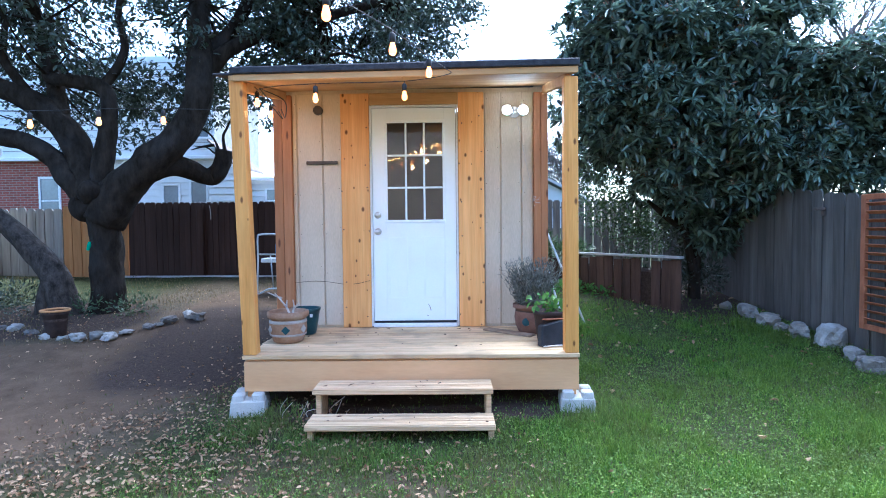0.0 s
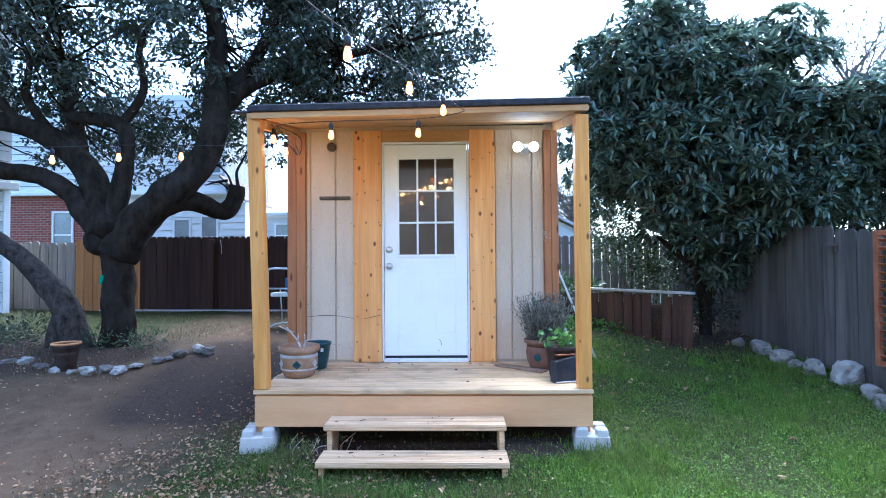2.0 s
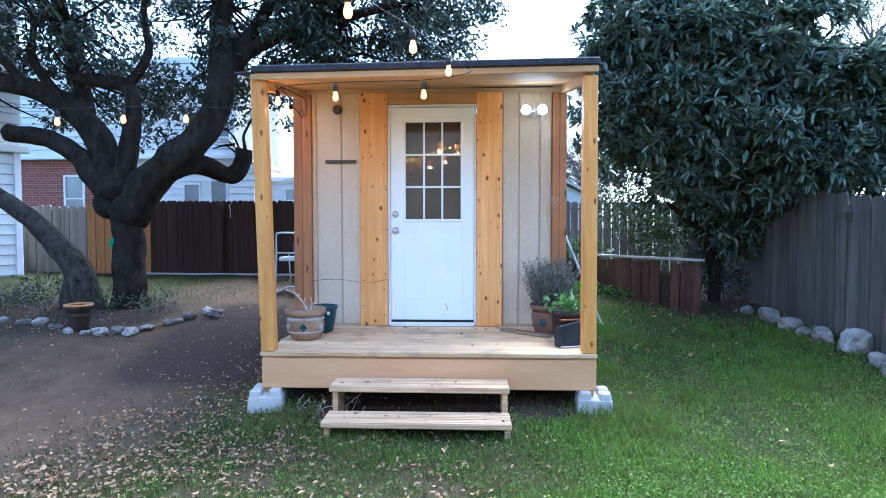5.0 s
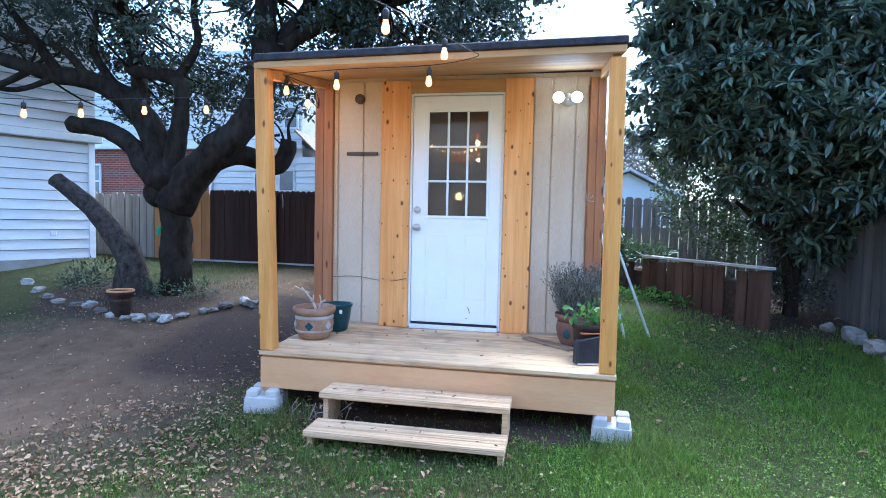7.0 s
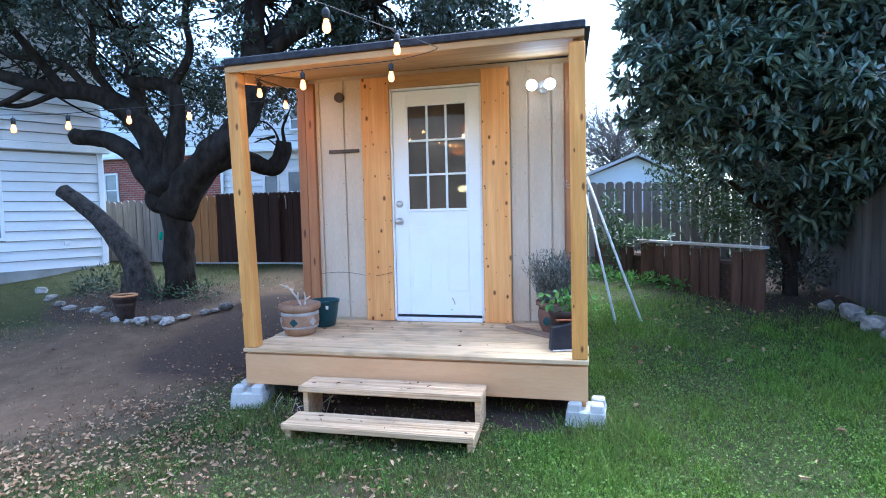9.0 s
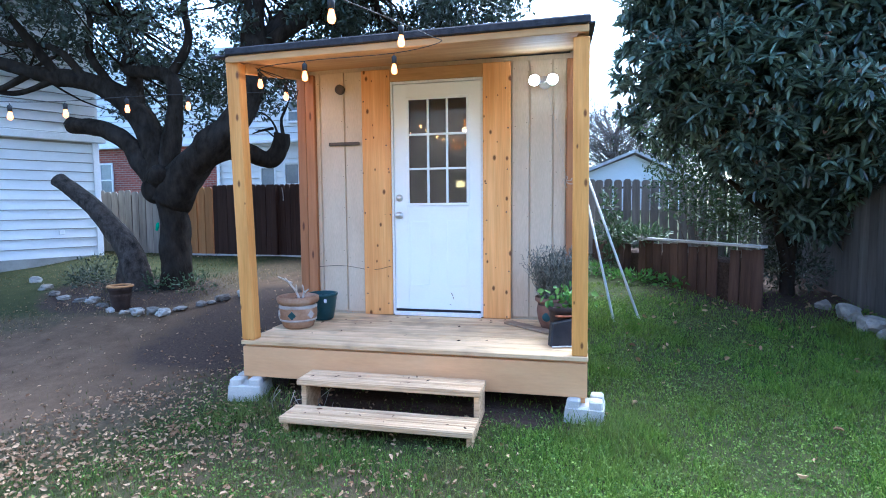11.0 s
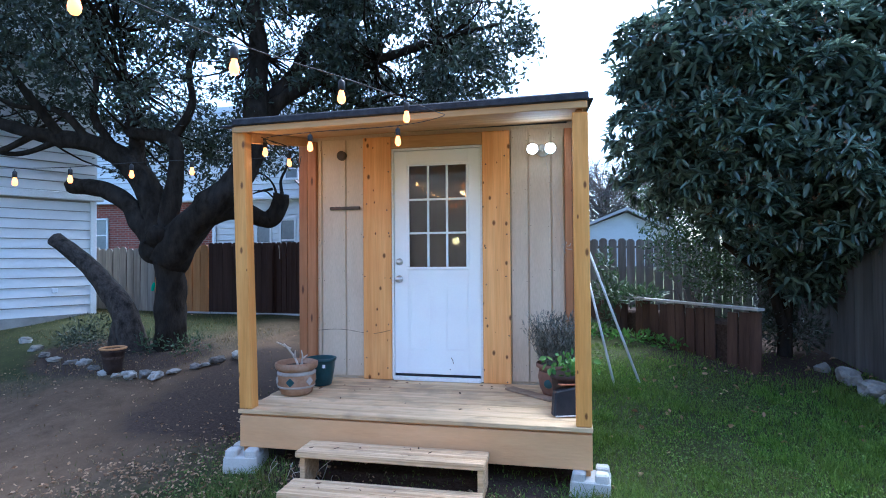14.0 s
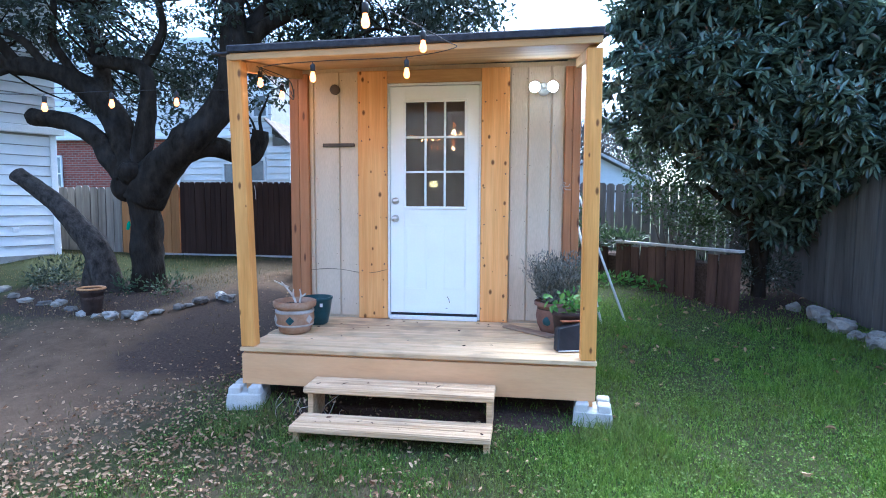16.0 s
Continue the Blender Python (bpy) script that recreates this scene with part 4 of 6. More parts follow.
oak_limb([(-4.52, 7.0, 1.6), (-4.8, 6.95, 1.95), (-5.02, 6.95, 2.2), (-5.38, 6.9, 2.42), (-5.84, 6.85, 2.48)], [0.2, 0.16, 0.12, 0.105, 0.10], "sawn-off limb")
oak_limb([(-4.56, 7.0, 1.7), (-4.74, 7.05, 2.2), (-4.95, 7.1, 2.58), (-5.46, 7.1, 2.99), (-6.17, 7.0, 3.15), (-6.76, 6.9, 3.3), (-7.7, 6.8, 3.6), (-8.6, 6.8, 4.2)], [0.24, 0.18, 0.17, 0.14, 0.11, 0.09, 0.06, 0.03])
oak_limb([(-4.52, 7.0, 1.8), (-4.40, 7.0, 2.41), (-4.34, 7.0, 2.86), (-4.45, 7.0, 3.07), (-4.76, 7.0, 3.14), (-5.10, 7.05, 3.2), (-5.08, 7.1, 3.5), (-5.28, 7.2, 3.9), (-5.6, 7.4, 4.7)], [0.15, 0.11, 0.09, 0.085, 0.08, 0.075, 0.06, 0.05, 0.02])
oak_limb([(-4.46, 7.0, 1.45), (-4.2, 7.0, 1.85), (-3.85, 7.0, 2.13), (-3.48, 7.05, 2.52), (-3.28, 7.1, 3.02), (-3.33, 7.2, 3.6), (-3.35, 7.3, 4.2), (-3.5, 7.4, 5.2), (-3.3, 7.5, 6.3)], [0.25, 0.23, 0.21, 0.18, 0.16, 0.14, 0.12, 0.08, 0.03])
oak_limb([(-3.9, 7.0, 2.08), (-3.72, 7.2, 2.13), (-3.58, 7.4, 2.1), (-3.42, 7.6, 2.02), (-3.32, 7.65, 2.08), (-3.26, 7.68, 2.22), (-3.23, 7.68, 2.38)], [0.16, 0.135, 0.12, 0.115, 0.12, 0.115, 0.10], "sawn-off limb bent upwards")
oak_limb([(-3.42, 7.1, 2.7), (-3.17, 7.3, 3.42), (-2.6, 7.5, 3.85), (-1.88, 7.7, 4.1), (-1.0, 7.9, 4.4), (-0.3, 8.1, 4.6)], [0.12, 0.10, 0.08, 0.065, 0.045, 0.02])
oak_limb([(-3.38, 7.2, 3.3), (-3.0, 7.6, 4.0), (-2.75, 7.8, 4.6), (-2.2, 8.0, 5.4), (-1.7, 8.1, 6.2)], [0.10, 0.085, 0.07, 0.05, 0.02])
oak_limb([(-5.0, 7.1, 2.7), (-5.35, 7.4, 3.5), (-5.9, 7.6, 4.3), (-6.5, 7.6, 5.2)], [0.11, 0.09, 0.07, 0.03])
oak_limb([(-6.1, 7.0, 3.12), (-6.5, 6.8, 3.75), (-7.0, 6.7, 4.4)], [0.07, 0.05, 0.02])
oak_limb([(-6.5, 6.95, 3.22), (-6.95, 6.75, 2.95), (-7.6, 6.6, 2.9)], [0.05, 0.035, 0.015])
oak_limb([(-6.1, 7.0, 3.14), (-6.7, 6.9, 2.95), (-7.3, 6.85, 3.0), (-7.9, 6.8, 2.8)], [0.045, 0.035, 0.022, 0.01])
oak_limb([(-5.7, 7.05, 3.06), (-6.1, 6.95, 3.5), (-6.8, 6.9, 3.62), (-7.5, 6.85, 3.95)], [0.055, 0.045, 0.03, 0.012])
oak_limb([(-5.3, 7.1, 2.92), (-5.6, 7.0, 3.4), (-5.55, 6.95, 3.9), (-5.9, 6.9, 4.4)], [0.06, 0.05, 0.035, 0.012])
oak_limb([(-4.45, 7.0, 3.0), (-4.2, 7.1, 3.5), (-4.3, 7.2, 4.1), (-4.0, 7.3, 4.8)], [0.06, 0.05, 0.04, 0.015])
oak_limb([(-2.6, 7.5, 3.85), (-2.2, 7.9, 3.6), (-1.7, 8.1, 3.75), (-1.2, 8.2, 3.6)], [0.04, 0.03, 0.02, 0.01])
dead = bmesh.new()
limb(dead, [(-3.28, 7.68, 2.30), (-3.36, 7.68, 2.52), (-3.48, 7.66, 2.64), (-3.66, 7.63, 2.70)], [0.022, 0.015, 0.012, 0.006], 6)
limb(dead, [(-3.22, 7.68, 2.35), (-3.24, 7.68, 2.55), (-3.18, 7.68, 2.68), (-3.10, 7.68, 2.84)], [0.03, 0.02, 0.018, 0.008], 6)
limb(dead, [(-3.36, 7.68, 2.45), (-3.52, 7.64, 2.42), (-3.64, 7.62, 2.38)], [0.02, 0.014, 0.006], 6)
limb(dead, [(-3.36, 7.68, 2.34), (-3.47, 7.68, 2.42), (-3.64, 7.68, 2.44)], [0.014, 0.01, 0.005], 6)
part("dead_branch", dead, M_BARK, oak, "bare dead branch stubs", True)
OAK_BLOBS = [((-4.3, 7.7, 5.5), (3.9, 3.0, 2.3), 9.4), ((-1.8, 8.2, 3.95), (1.6, 1.1, 0.6), 1.6), ((-1.5, 8.2, 4.6), (1.7, 1.5, 1.2), 4.2), ((-2.3, 8.0, 6.2), (1.5, 1.8, 1.4), 3.2), ((-7.2, 7.2, 4.6), (2.6, 2.0, 1.2), 3.2),
             ((-4.6, 8.3, 3.2), (2.1, 0.8, 0.7), 1.0), ((-8.8, 7.5, 5.6), (2.5, 2.2, 2.2), 3), ((-5.2, 7.0, 7.4), (3.6, 2.6, 1.6), 4)]
twigs, outward = in_blobs(3100, OAK_BLOBS, 2.6)
# open sky gaps between the clumps
twigs = twigs[[noise.noise(Vector(p) * 0.85) + 0.45 * noise.noise(Vector(p) * 2.1) < 0.16 for p in twigs]]
per = 66
at = np.repeat(twigs, per, 0)
spread_r = np.repeat(rng.uniform(0.13, 0.30, len(twigs)), per)[:, None]
at = at + unit(rng.normal(size=at.shape)) * rng.random((len(at), 1)) ** 0.5 * spread_r * (1.2, 1.2, 0.75)
v, fc = leaf_arrays(at, rng.normal(size=at.shape) + (0, 0, -0.25), rng.uniform(0.055, 0.10, len(at)), rng.uniform(0.024, 0.045, len(at)))
crown = new("crown", array_mesh("crown", v - np.array(ORIGIN[oak.name]), fc, M_OAK))
crown.parent = oak
tagged(crown, "dense small dark green leaves", kind="stuff")
JOINTS = np.array([(-3.35, 7.3, 4.2), (-3.5, 7.4, 5.2), (-1.88, 7.7, 4.1), (-1.0, 7.9, 4.4), (-2.2, 8.0, 5.4), (-6.5, 7.6, 5.2), (-5.28, 7.2, 3.9), (-7.0, 6.7, 4.4), (-7.7, 6.8, 3.6), (-8.6, 6.8, 4.2), (-5.6, 7.4, 4.7), (-3.3, 7.5, 6.3), (-6.5, 6.9, 3.25), (-5.1, 7.05, 3.2)])
tw = bmesh.new()
for p in twigs[::4]:
    j = JOINTS[np.argmin(np.linalg.norm(JOINTS - p, axis=1))]
    mid = (j + p) / 2 + rng.normal(size=3) * 0.15
    tube(tw, curve([j, mid, p], 3), spread([0.022, 0.006], 7), 3, caps=False)
tagged(part("twig_mass", tw, M_BARK, oak, "thin dark twigs"), kind="stuff")
mark = bmesh.new()
tube(mark, [(-4.52, 6.772, 1.10), (-4.50, 6.768, 1.16), (-4.49, 6.766, 1.2)], [0.016, 0.022, 0.012], 6)
part("paint_mark", mark, M_GREENPAINT, oak, "small green paint mark on the bark")
oak.location += Vector((0.40, -0.28, 0.04))

stump = thing("leaning_stump", (-4.95, 6.8, 0.3), "grey leaning sawn-off trunk beside the oak", "tree stump")
b = bmesh.new()
limb(b, [(-4.78, 6.82, 0.1), (-4.84, 6.8, 0.4), (-4.96, 6.8, 0.78), (-5.2, 6.8, 1.05), (-5.44, 6.8, 1.32), (-5.73, 6.8, 1.53), (-6.03, 6.8, 1.72)], [0.21, 0.165, 0.145, 0.135, 0.12, 0.105, 0.09], 18, 0.22, 9)
part("trunk", b, M_BARK_CUT, stump, "", True)
b = bmesh.new()
limb(b, [(-5.12, 6.9, 0.15), (-5.1, 6.88, 0.5), (-5.0, 6.85, 0.85)], [0.15, 0.11, 0.08], 10)
part("side_trunk", b, M_BARK_CUT, stump, "", True)
stump.location += Vector((0.40, -0.28, 0.09))


def bush(name, blobs, count, length, width, material, label, category, up=0.4):
    total = sum(q[2] for q in blobs)
    for q in blobs:
        k = int(count * q[2] / total)
        p, d = in_blobs(k, [q], 2.0)
        v, fc = leaf_arrays(p, d + rng.normal(size=p.shape) * 0.6 + (0, 0, up), rng.uniform(*length, k), rng.uniform(*width, k))
        tagged(new(name, array_mesh(name, v, fc, material)), label, category, kind="stuff")


bush("low_plant", [((-5.1, 6.6, 0.55), (0.4, 0.35, 0.28), 1), ((-5.45, 6.65, 0.47), (0.25, 0.25, 0.18), 0.5)], 800, (0.03, 0.065), (0.012, 0.024), M_OAK, "dark green low plants in the oak bed", "plant")
bush("low_plant", [((-3.6, 6.5, 0.45), (0.3, 0.3, 0.18), 1), ((-4.1, 6.4, 0.45), (0.22, 0.1, 0.22), 0.5)], 320, (0.035, 0.07), (0.014, 0.024), M_SHRUB, "dark green low plants at the oak's foot", "plant")


# ---- flower pots ----
def pot(name, at, profile, material, label, soil_r, soil_z):
    t = thing(name, at, label, "flower pot")
    part("body", lathe(bmesh.new(), at, profile), material, t, "", True)
    part("soil", lathe(bmesh.new(), (at[0], at[1], at[2] + soil_z), [(soil_r, -0.03), (soil_r, 0.0), (soil_r * 0.6, 0.012), (0.01, 0.015)]), M_SOIL, t)
    return t


DZ = DECK + 0.001
TP = (-1.24, 4.68, DZ)
p1 = pot("terracotta_pot", TP, [(0.105, 0), (0.125, 0.012), (0.148, 0.07), (0.158, 0.12), (0.155, 0.165), (0.142, 0.195), (0.15, 0.205), (0.168, 0.215), (0.176, 0.235), (0.174, 0.262), (0.16, 0.268), (0.147, 0.255), (0.14, 0.20)], M_TERRA,
         "round terracotta pot with a chalky band, holding dry stalks", 0.142, 0.225)
part("band", lathe(bmesh.new(), TP, [(0.150, 0.166), (0.1585, 0.172), (0.1575, 0.190), (0.145, 0.196)]), M_TERRA_BAND, p1, "chalky grey band", True)
part("band", lathe(bmesh.new(), TP, [(0.1475, 0.062), (0.1535, 0.067), (0.1545, 0.076), (0.1505, 0.08)]), M_TERRA_BAND, p1, "", True)
for a in range(0, 360, 60):
    d = bx(-0.026, 0.026, -0.004, 0.004, -0.026, 0.026, 0.002)
    d.transform(pose(TP[0], TP[1], TP[2] + 0.12, 0, 0, a + 8) @ pose(0, -0.1575, 0, 0, 0, 0) @ pose(0, 0, 0, 0, 45, 0))
    part("diamond" if (a // 60) % 2 == 0 else "scroll", d, M_GREENPOT if (a // 60) % 2 == 0 else M_TERRA_BAND, p1, "dark green painted diamond" if (a // 60) % 2 == 0 else "chalky scroll relief")
stalk = bmesh.new()
for pts in ([(0.02, 0, 0.22), (-0.01, -0.01, 0.30), (-0.07, -0.02, 0.38), (-0.10, -0.03, 0.42)], [(-0.01, -0.01, 0.30), (0.0, -0.02, 0.36)], [(0.03, 0.02, 0.22), (0.05, 0.01, 0.30), (0.045, 0.0, 0.36)], [(0.05, 0.01, 0.29), (0.09, 0.02, 0.32)], [(-0.05, 0, 0.37), (-0.16, -0.04, 0.43)]):
    limb(stalk, [Vector(q) + Vector(TP) for q in pts], [0.011, 0.004], 6, 0.1, 3)
part("dry_stalk", stalk, M_PALETWIG, p1, "pale dry branching stalk", True)
GP = (-1.18, 5.03, DZ)
p2 = pot("green_pot", GP, [(0.08, 0), (0.095, 0.01), (0.115, 0.11), (0.13, 0.215), (0.138, 0.22), (0.138, 0.24), (0.126, 0.24), (0.12, 0.18)], M_GREENPOT, "dark teal glazed pot behind the terracotta pot", 0.12, 0.19)
part("tag", bx(-1.11, -1.085, 5.03 - 0.124, 5.03 - 0.120, DZ + 0.17, DZ + 0.20, 0.001), M_WHITE, p2, "small white plant tag")
LP = (0.90, 5.02, DZ)
p3 = pot("brown_pot", LP, [(0.105, 0), (0.122, 0.01), (0.150, 0.07), (0.162, 0.14), (0.156, 0.19), (0.148, 0.21), (0.156, 0.222), (0.176, 0.232), (0.176, 0.262), (0.164, 0.264), (0.15, 0.2)], M_BROWNPOT, "bulging brown clay pot with grey-green lavender", 0.152, 0.22)
part("painted_flower", disc_y(bmesh.new(), LP[0] - 0.075, LP[1] - 0.142, LP[2] + 0.115, [(0.036, 0), (0.034, 0.004), (0.018, 0.009), (0.002, 0.010)]), M_GREENPOT, p3, "teal painted flower")
nst = 520
a, r = rng.uniform(0, 2 * np.pi, nst), rng.random(nst) ** 0.5 * 0.13
base = np.stack([LP[0] + r * np.cos(a), LP[1] + r * np.sin(a), np.full(nst, LP[2] + 0.23)], 1)
lean = np.stack([np.cos(a) * r * 2.0, np.sin(a) * r * 2.0, np.ones(nst)], 1) + rng.normal(size=(nst, 3)) * 0.14
hgt = rng.uniform(0.2, 0.44, nst)
pts, dirs = [], []
for k in range(14):
    pts.append(base + unit(lean) * (hgt * (0.12 + 0.88 * k / 13))[:, None])
    dirs.append(unit(lean) + rng.normal(size=(nst, 3)) * 0.5)
v, fc = leaf_arrays(np.concatenate(pts), np.concatenate(dirs), rng.uniform(0.025, 0.05, nst * 14), 0.007)
o = new("lavender", array_mesh("lavender", v - np.array(ORIGIN[p3.name]), fc, M_LAVENDER))
o.parent = p3
tagged(o, "bushy grey-green lavender stems", kind="stuff")
BP = (0.985, 4.60, DZ)
p4 = pot("dark_pot", BP, [(0.085, 0), (0.10, 0.01), (0.118, 0.12), (0.128, 0.225), (0.136, 0.23), (0.137, 0.262), (0.126, 0.264), (0.116, 0.2)], M_DARKPOT, "dark brown pot with a leafy green plant", 0.118, 0.21)
tray = thing("black_planter", (0.985, 4.42, DZ), "black plastic planter tray tipped against the dark pot", "planter")
b = bx(-0.10, 0.10, -0.045, 0.045, 0.0, 0.205, 0.01)
for q in b.verts:
    if q.co.z < 0.1:
        q.co.x *= 1.22
    else:
        q.co.y += 0.03
        q.co.z -= 0.6 * max(0.0, -q.co.x - 0.03)
b.transform(pose(0.985, 4.42, DZ, -6, 0, 16))
part("body", b, M_PLASTIC, tray, "smooth black plastic body")
b = bx(-0.058, 0.098, -0.035, 0.040, 0.206, 0.218, 0.004)
b.transform(pose(0.985, 4.42, DZ, -6, 0, 16) @ pose(0, 0.03, 0, 0, 0, 0))
part("soil", b, M_RUST, tray, "pale brown dry soil")
b = bx(-0.114, 0.114, -0.053, -0.046, 0.002, 0.012, 0.002)
b.transform(pose(0.985, 4.42, DZ, -3, 0, 16))
part("lip", b, M_WIREFRAME, tray, "grey worn lip")
nl = 95
c = np.array(BP) + (0, 0.0, 0.31) + rng.normal(size=(nl, 3)) * (0.075, 0.075, 0.045)
v, fc = leaf_arrays(c, rng.normal(size=(nl, 3)) + (0, -0.3, 0.2), rng.uniform(0.035, 0.07, nl), rng.uniform(0.025, 0.042, nl))
o = new("leaves", array_mesh("leaves", v - np.array(BP), fc, M_FRESH))
o.parent = p4
tagged(o, "bright green rounded leaves", kind="stuff")
b = bx(-0.26, 0.26, -0.05, 0.05, 0, 0.018, 0.004)
b.transform(pose(0.68, 4.98, DZ, 0, 0, -42))
solid("loose_board", b, M_OLDBOARD, "short weathered loose board lying on the porch", "board")
GPOT = (-3.98, 5.71, float(rise(5.71) + mound(-3.98, 5.71)))
p5 = pot("clay_pot", GPOT, [(0.09, -0.03), (0.10, 0.08), (0.118, 0.22), (0.13, 0.23), (0.135, 0.27), (0.125, 0.275), (0.115, 0.21)], M_DARKPOT, "worn brown clay pot among the rocks by the oak", 0.114, 0.19)
rim_bm = bmesh.new()
tube(rim_bm, [(GPOT[0] + 0.130 * math.cos(radians(12 * k)), GPOT[1] + 0.130 * math.sin(radians(12 * k)), GPOT[2] + 0.274) for k in range(31)], 0.012, 8)
part("rim", rim_bm, M_RIM, p5, "orange worn rim", True)

# ---- wire cart behind the shed ----
cart = thing("garden_cart", (-2.45, 8.0, 0.45), "galvanised tube frame cart with a blue crate", "cart")
b = bmesh.new()
tube(b, curve([(-2.73, 8.0, 0.46), (-2.71, 8.0, 1.0), (-2.71, 8.0, 1.27), (-2.66, 8.0, 1.33), (-2.4, 8.02, 1.33), (-1.95, 8.05, 1.33)]), 0.014, 8)
tube(b, curve([(-2.73, 7.95, 0.47), (-2.55, 7.97, 0.56), (-2.3, 8.0, 0.57), (-1.95, 8.05, 0.57)]), 0.014, 8)
tube(b, [(-2.71, 8.0, 1.05), (-1.95, 8.05, 1.04)], 0.011, 8)
tube(b, [(-2.5, 8.0, 0.58), (-2.54, 8.02, 1.04)], 0.009, 8)
tube(b, [(-1.96, 8.05, 0.46), (-1.96, 8.05, 1.33)], 0.014, 8)
part("tube_frame", b, M_WIREFRAME, cart, "", True)
part("tray", bx(-2.68, -1.98, 8.02, 8.3, 0.93, 0.99, 0.01), M_WIREFRAME, cart)
part("crate", bx(-2.48, -2.1, 8.04, 8.26, 0.995, 1.2, 0.015), M_BLUE, cart, "blue plastic crate")
cart.location += Vector((0.16, -0.2, -0.04))

# ---- lamps ----
def bulb_string(name, wire, bulbs, drop, label):
    s = thing(name, wire[0], label, "string lights")
    b = bmesh.new()
    tube(b, curve(wire, 5), 0.003, 5)
    part("wire", b, M_CABLE, s, "thin black wire", True)
    for p in bulbs:
        x, y, z = p
        b = bmesh.new()
        tube(b, [(x, y, z + drop), (x, y, z + 0.075)], 0.003, 5)
        lathe(b, (x, y, z), [(0.012, 0.04), (0.017, 0.043), (0.018, 0.085), (0.010, 0.095)], 12)
        part("socket", b, M_CABLE, s, "black rubber socket", True)
        part("bulb", lathe(bmesh.new(), (x, y, z), [(0.004, -0.028), (0.012, -0.0255), (0.019, -0.017), (0.0215, -0.003), (0.019, 0.012), (0.0145, 0.027), (0.012, 0.040)], 16), M_BULB, s, "lit warm glass bulb", True)


PORCH = [(-0.83, 4.09, 2.33), (-0.17, 4.10, 2.34), (0.03, 3.62, 2.38), (-0.15, 3.03, 2.35), (-0.39, 2.44, 2.33), (-0.60, 1.85, 2.36), (-0.81, 1.2, 2.38), (-1.0, 0.6, 2.44), (-1.2, 0.0, 2.52)]
bulb_string("string_lights", [(-1.40, 5.0, 2.47), (-1.32, 4.29, 2.45), (-0.83, 4.09, 2.44), (-0.17, 4.09, 2.45), (0.16, 4.06, 2.49), (0.13, 3.9, 2.49), (0.03, 3.62, 2.49), (-0.15, 3.03, 2.46), (-0.39, 2.44, 2.44), (-0.60, 1.85, 2.46), (-0.81, 1.2, 2.49), (-1.0, 0.6, 2.55), (-1.4, -0.6, 2.71), (-1.78, -1.8, 2.87), (-2.5, -4.4, 3.2), (-3.2, -6.95, 3.6)], PORCH,
            0.11, "black string lights with warm bulbs lit over the lawn")
SIDE = [(-1.375, 4.42, 2.375), (-1.425, 4.92, 2.375), (-2.34, 4.83, 2.32), (-2.75, 4.57, 2.27), (-3.15, 4.33, 2.21), (-3.46, 4.10, 2.17), (-3.8, 3.85, 2.16)]
bulb_string("string_lights", [(-1.375, 4.36, 2.49), (-1.425, 4.92, 2.49), (-1.62, 5.16, 2.48), (-2.34, 4.83, 2.43), (-2.75, 4.57, 2.38), (-3.15, 4.33, 2.32), (-3.46, 4.10, 2.29), (-3.8, 3.85, 2.29), (-4.9, 3.1, 2.40), (-6.5, 2.0, 2.9)], SIDE,
            0.11, "black string lights with warm bulbs lit towards the oak")
for p in PORCH[:5] + SIDE[:2]:
    lamp("bulb_light", (p[0], p[1], p[2] - 0.075), 0.40, (1.0, 0.50, 0.18), 0.03)

loops = bmesh.new()
tube(loops, curve([(-1.30, 4.26, 2.45), (-1.25, 4.42, 2.36), (-1.33, 4.65, 2.40), (-1.30, 4.85, 2.33), (-1.38, 5.0, 2.43)]), 0.004, 5)
tube(loops, curve([(-1.31, 4.28, 2.46), (-1.18, 4.5, 2.41), (-1.25, 4.75, 2.32), (-1.36, 5.02, 2.45)]), 0.004, 5)
solid("spare_cable", loops, M_CABLE, "looped black cable hanging under the porch roof", "cable", smooth=True)
flood = thing("floodlight", (0.78, WALL - 0.02, 2.44), "twin-head white floodlight switched on under the porch roof", "floodlight")
part("mount", disc_y(bmesh.new(), 0.78, WALL - 0.018, 2.46, [(0.055, 0), (0.055, 0.02), (0.035, 0.045), (0.005, 0.05)]), M_WHITE, flood, "", True)
for x in (0.70, 0.85):
    b = bmesh.new()
    tube(b, [(0.78, WALL - 0.05, 2.46), (x, WALL - 0.10, 2.45)], 0.012, 8)
    disc_y(b, x, WALL - 0.10, 2.45, [(0.018, 0), (0.038, 0.02), (0.044, 0.075), (0.042, 0.085)])
    head = part("lamp_head", b, M_WHITE, flood, "", True)
    part("lens", disc_y(bmesh.new(), x, WALL - 0.186, 2.45, [(0.044, 0), (0.043, 0.006), (0.022, 0.013), (0.002, 0.014)]), M_FLOOD, head, "glowing white lens", True)
beam = bpy.data.lights.new("floodlight_beam", 'SPOT')
beam.energy, beam.color, beam.spot_size, beam.spot_blend, beam.shadow_soft_size = 7.0, (0.86, 0.94, 1.0), radians(84), 0.9, 0.05
new("floodlight_beam", beam).matrix_world = look((0.775, WALL - 0.23, 2.43), (0.7, 3.2, 0.3))

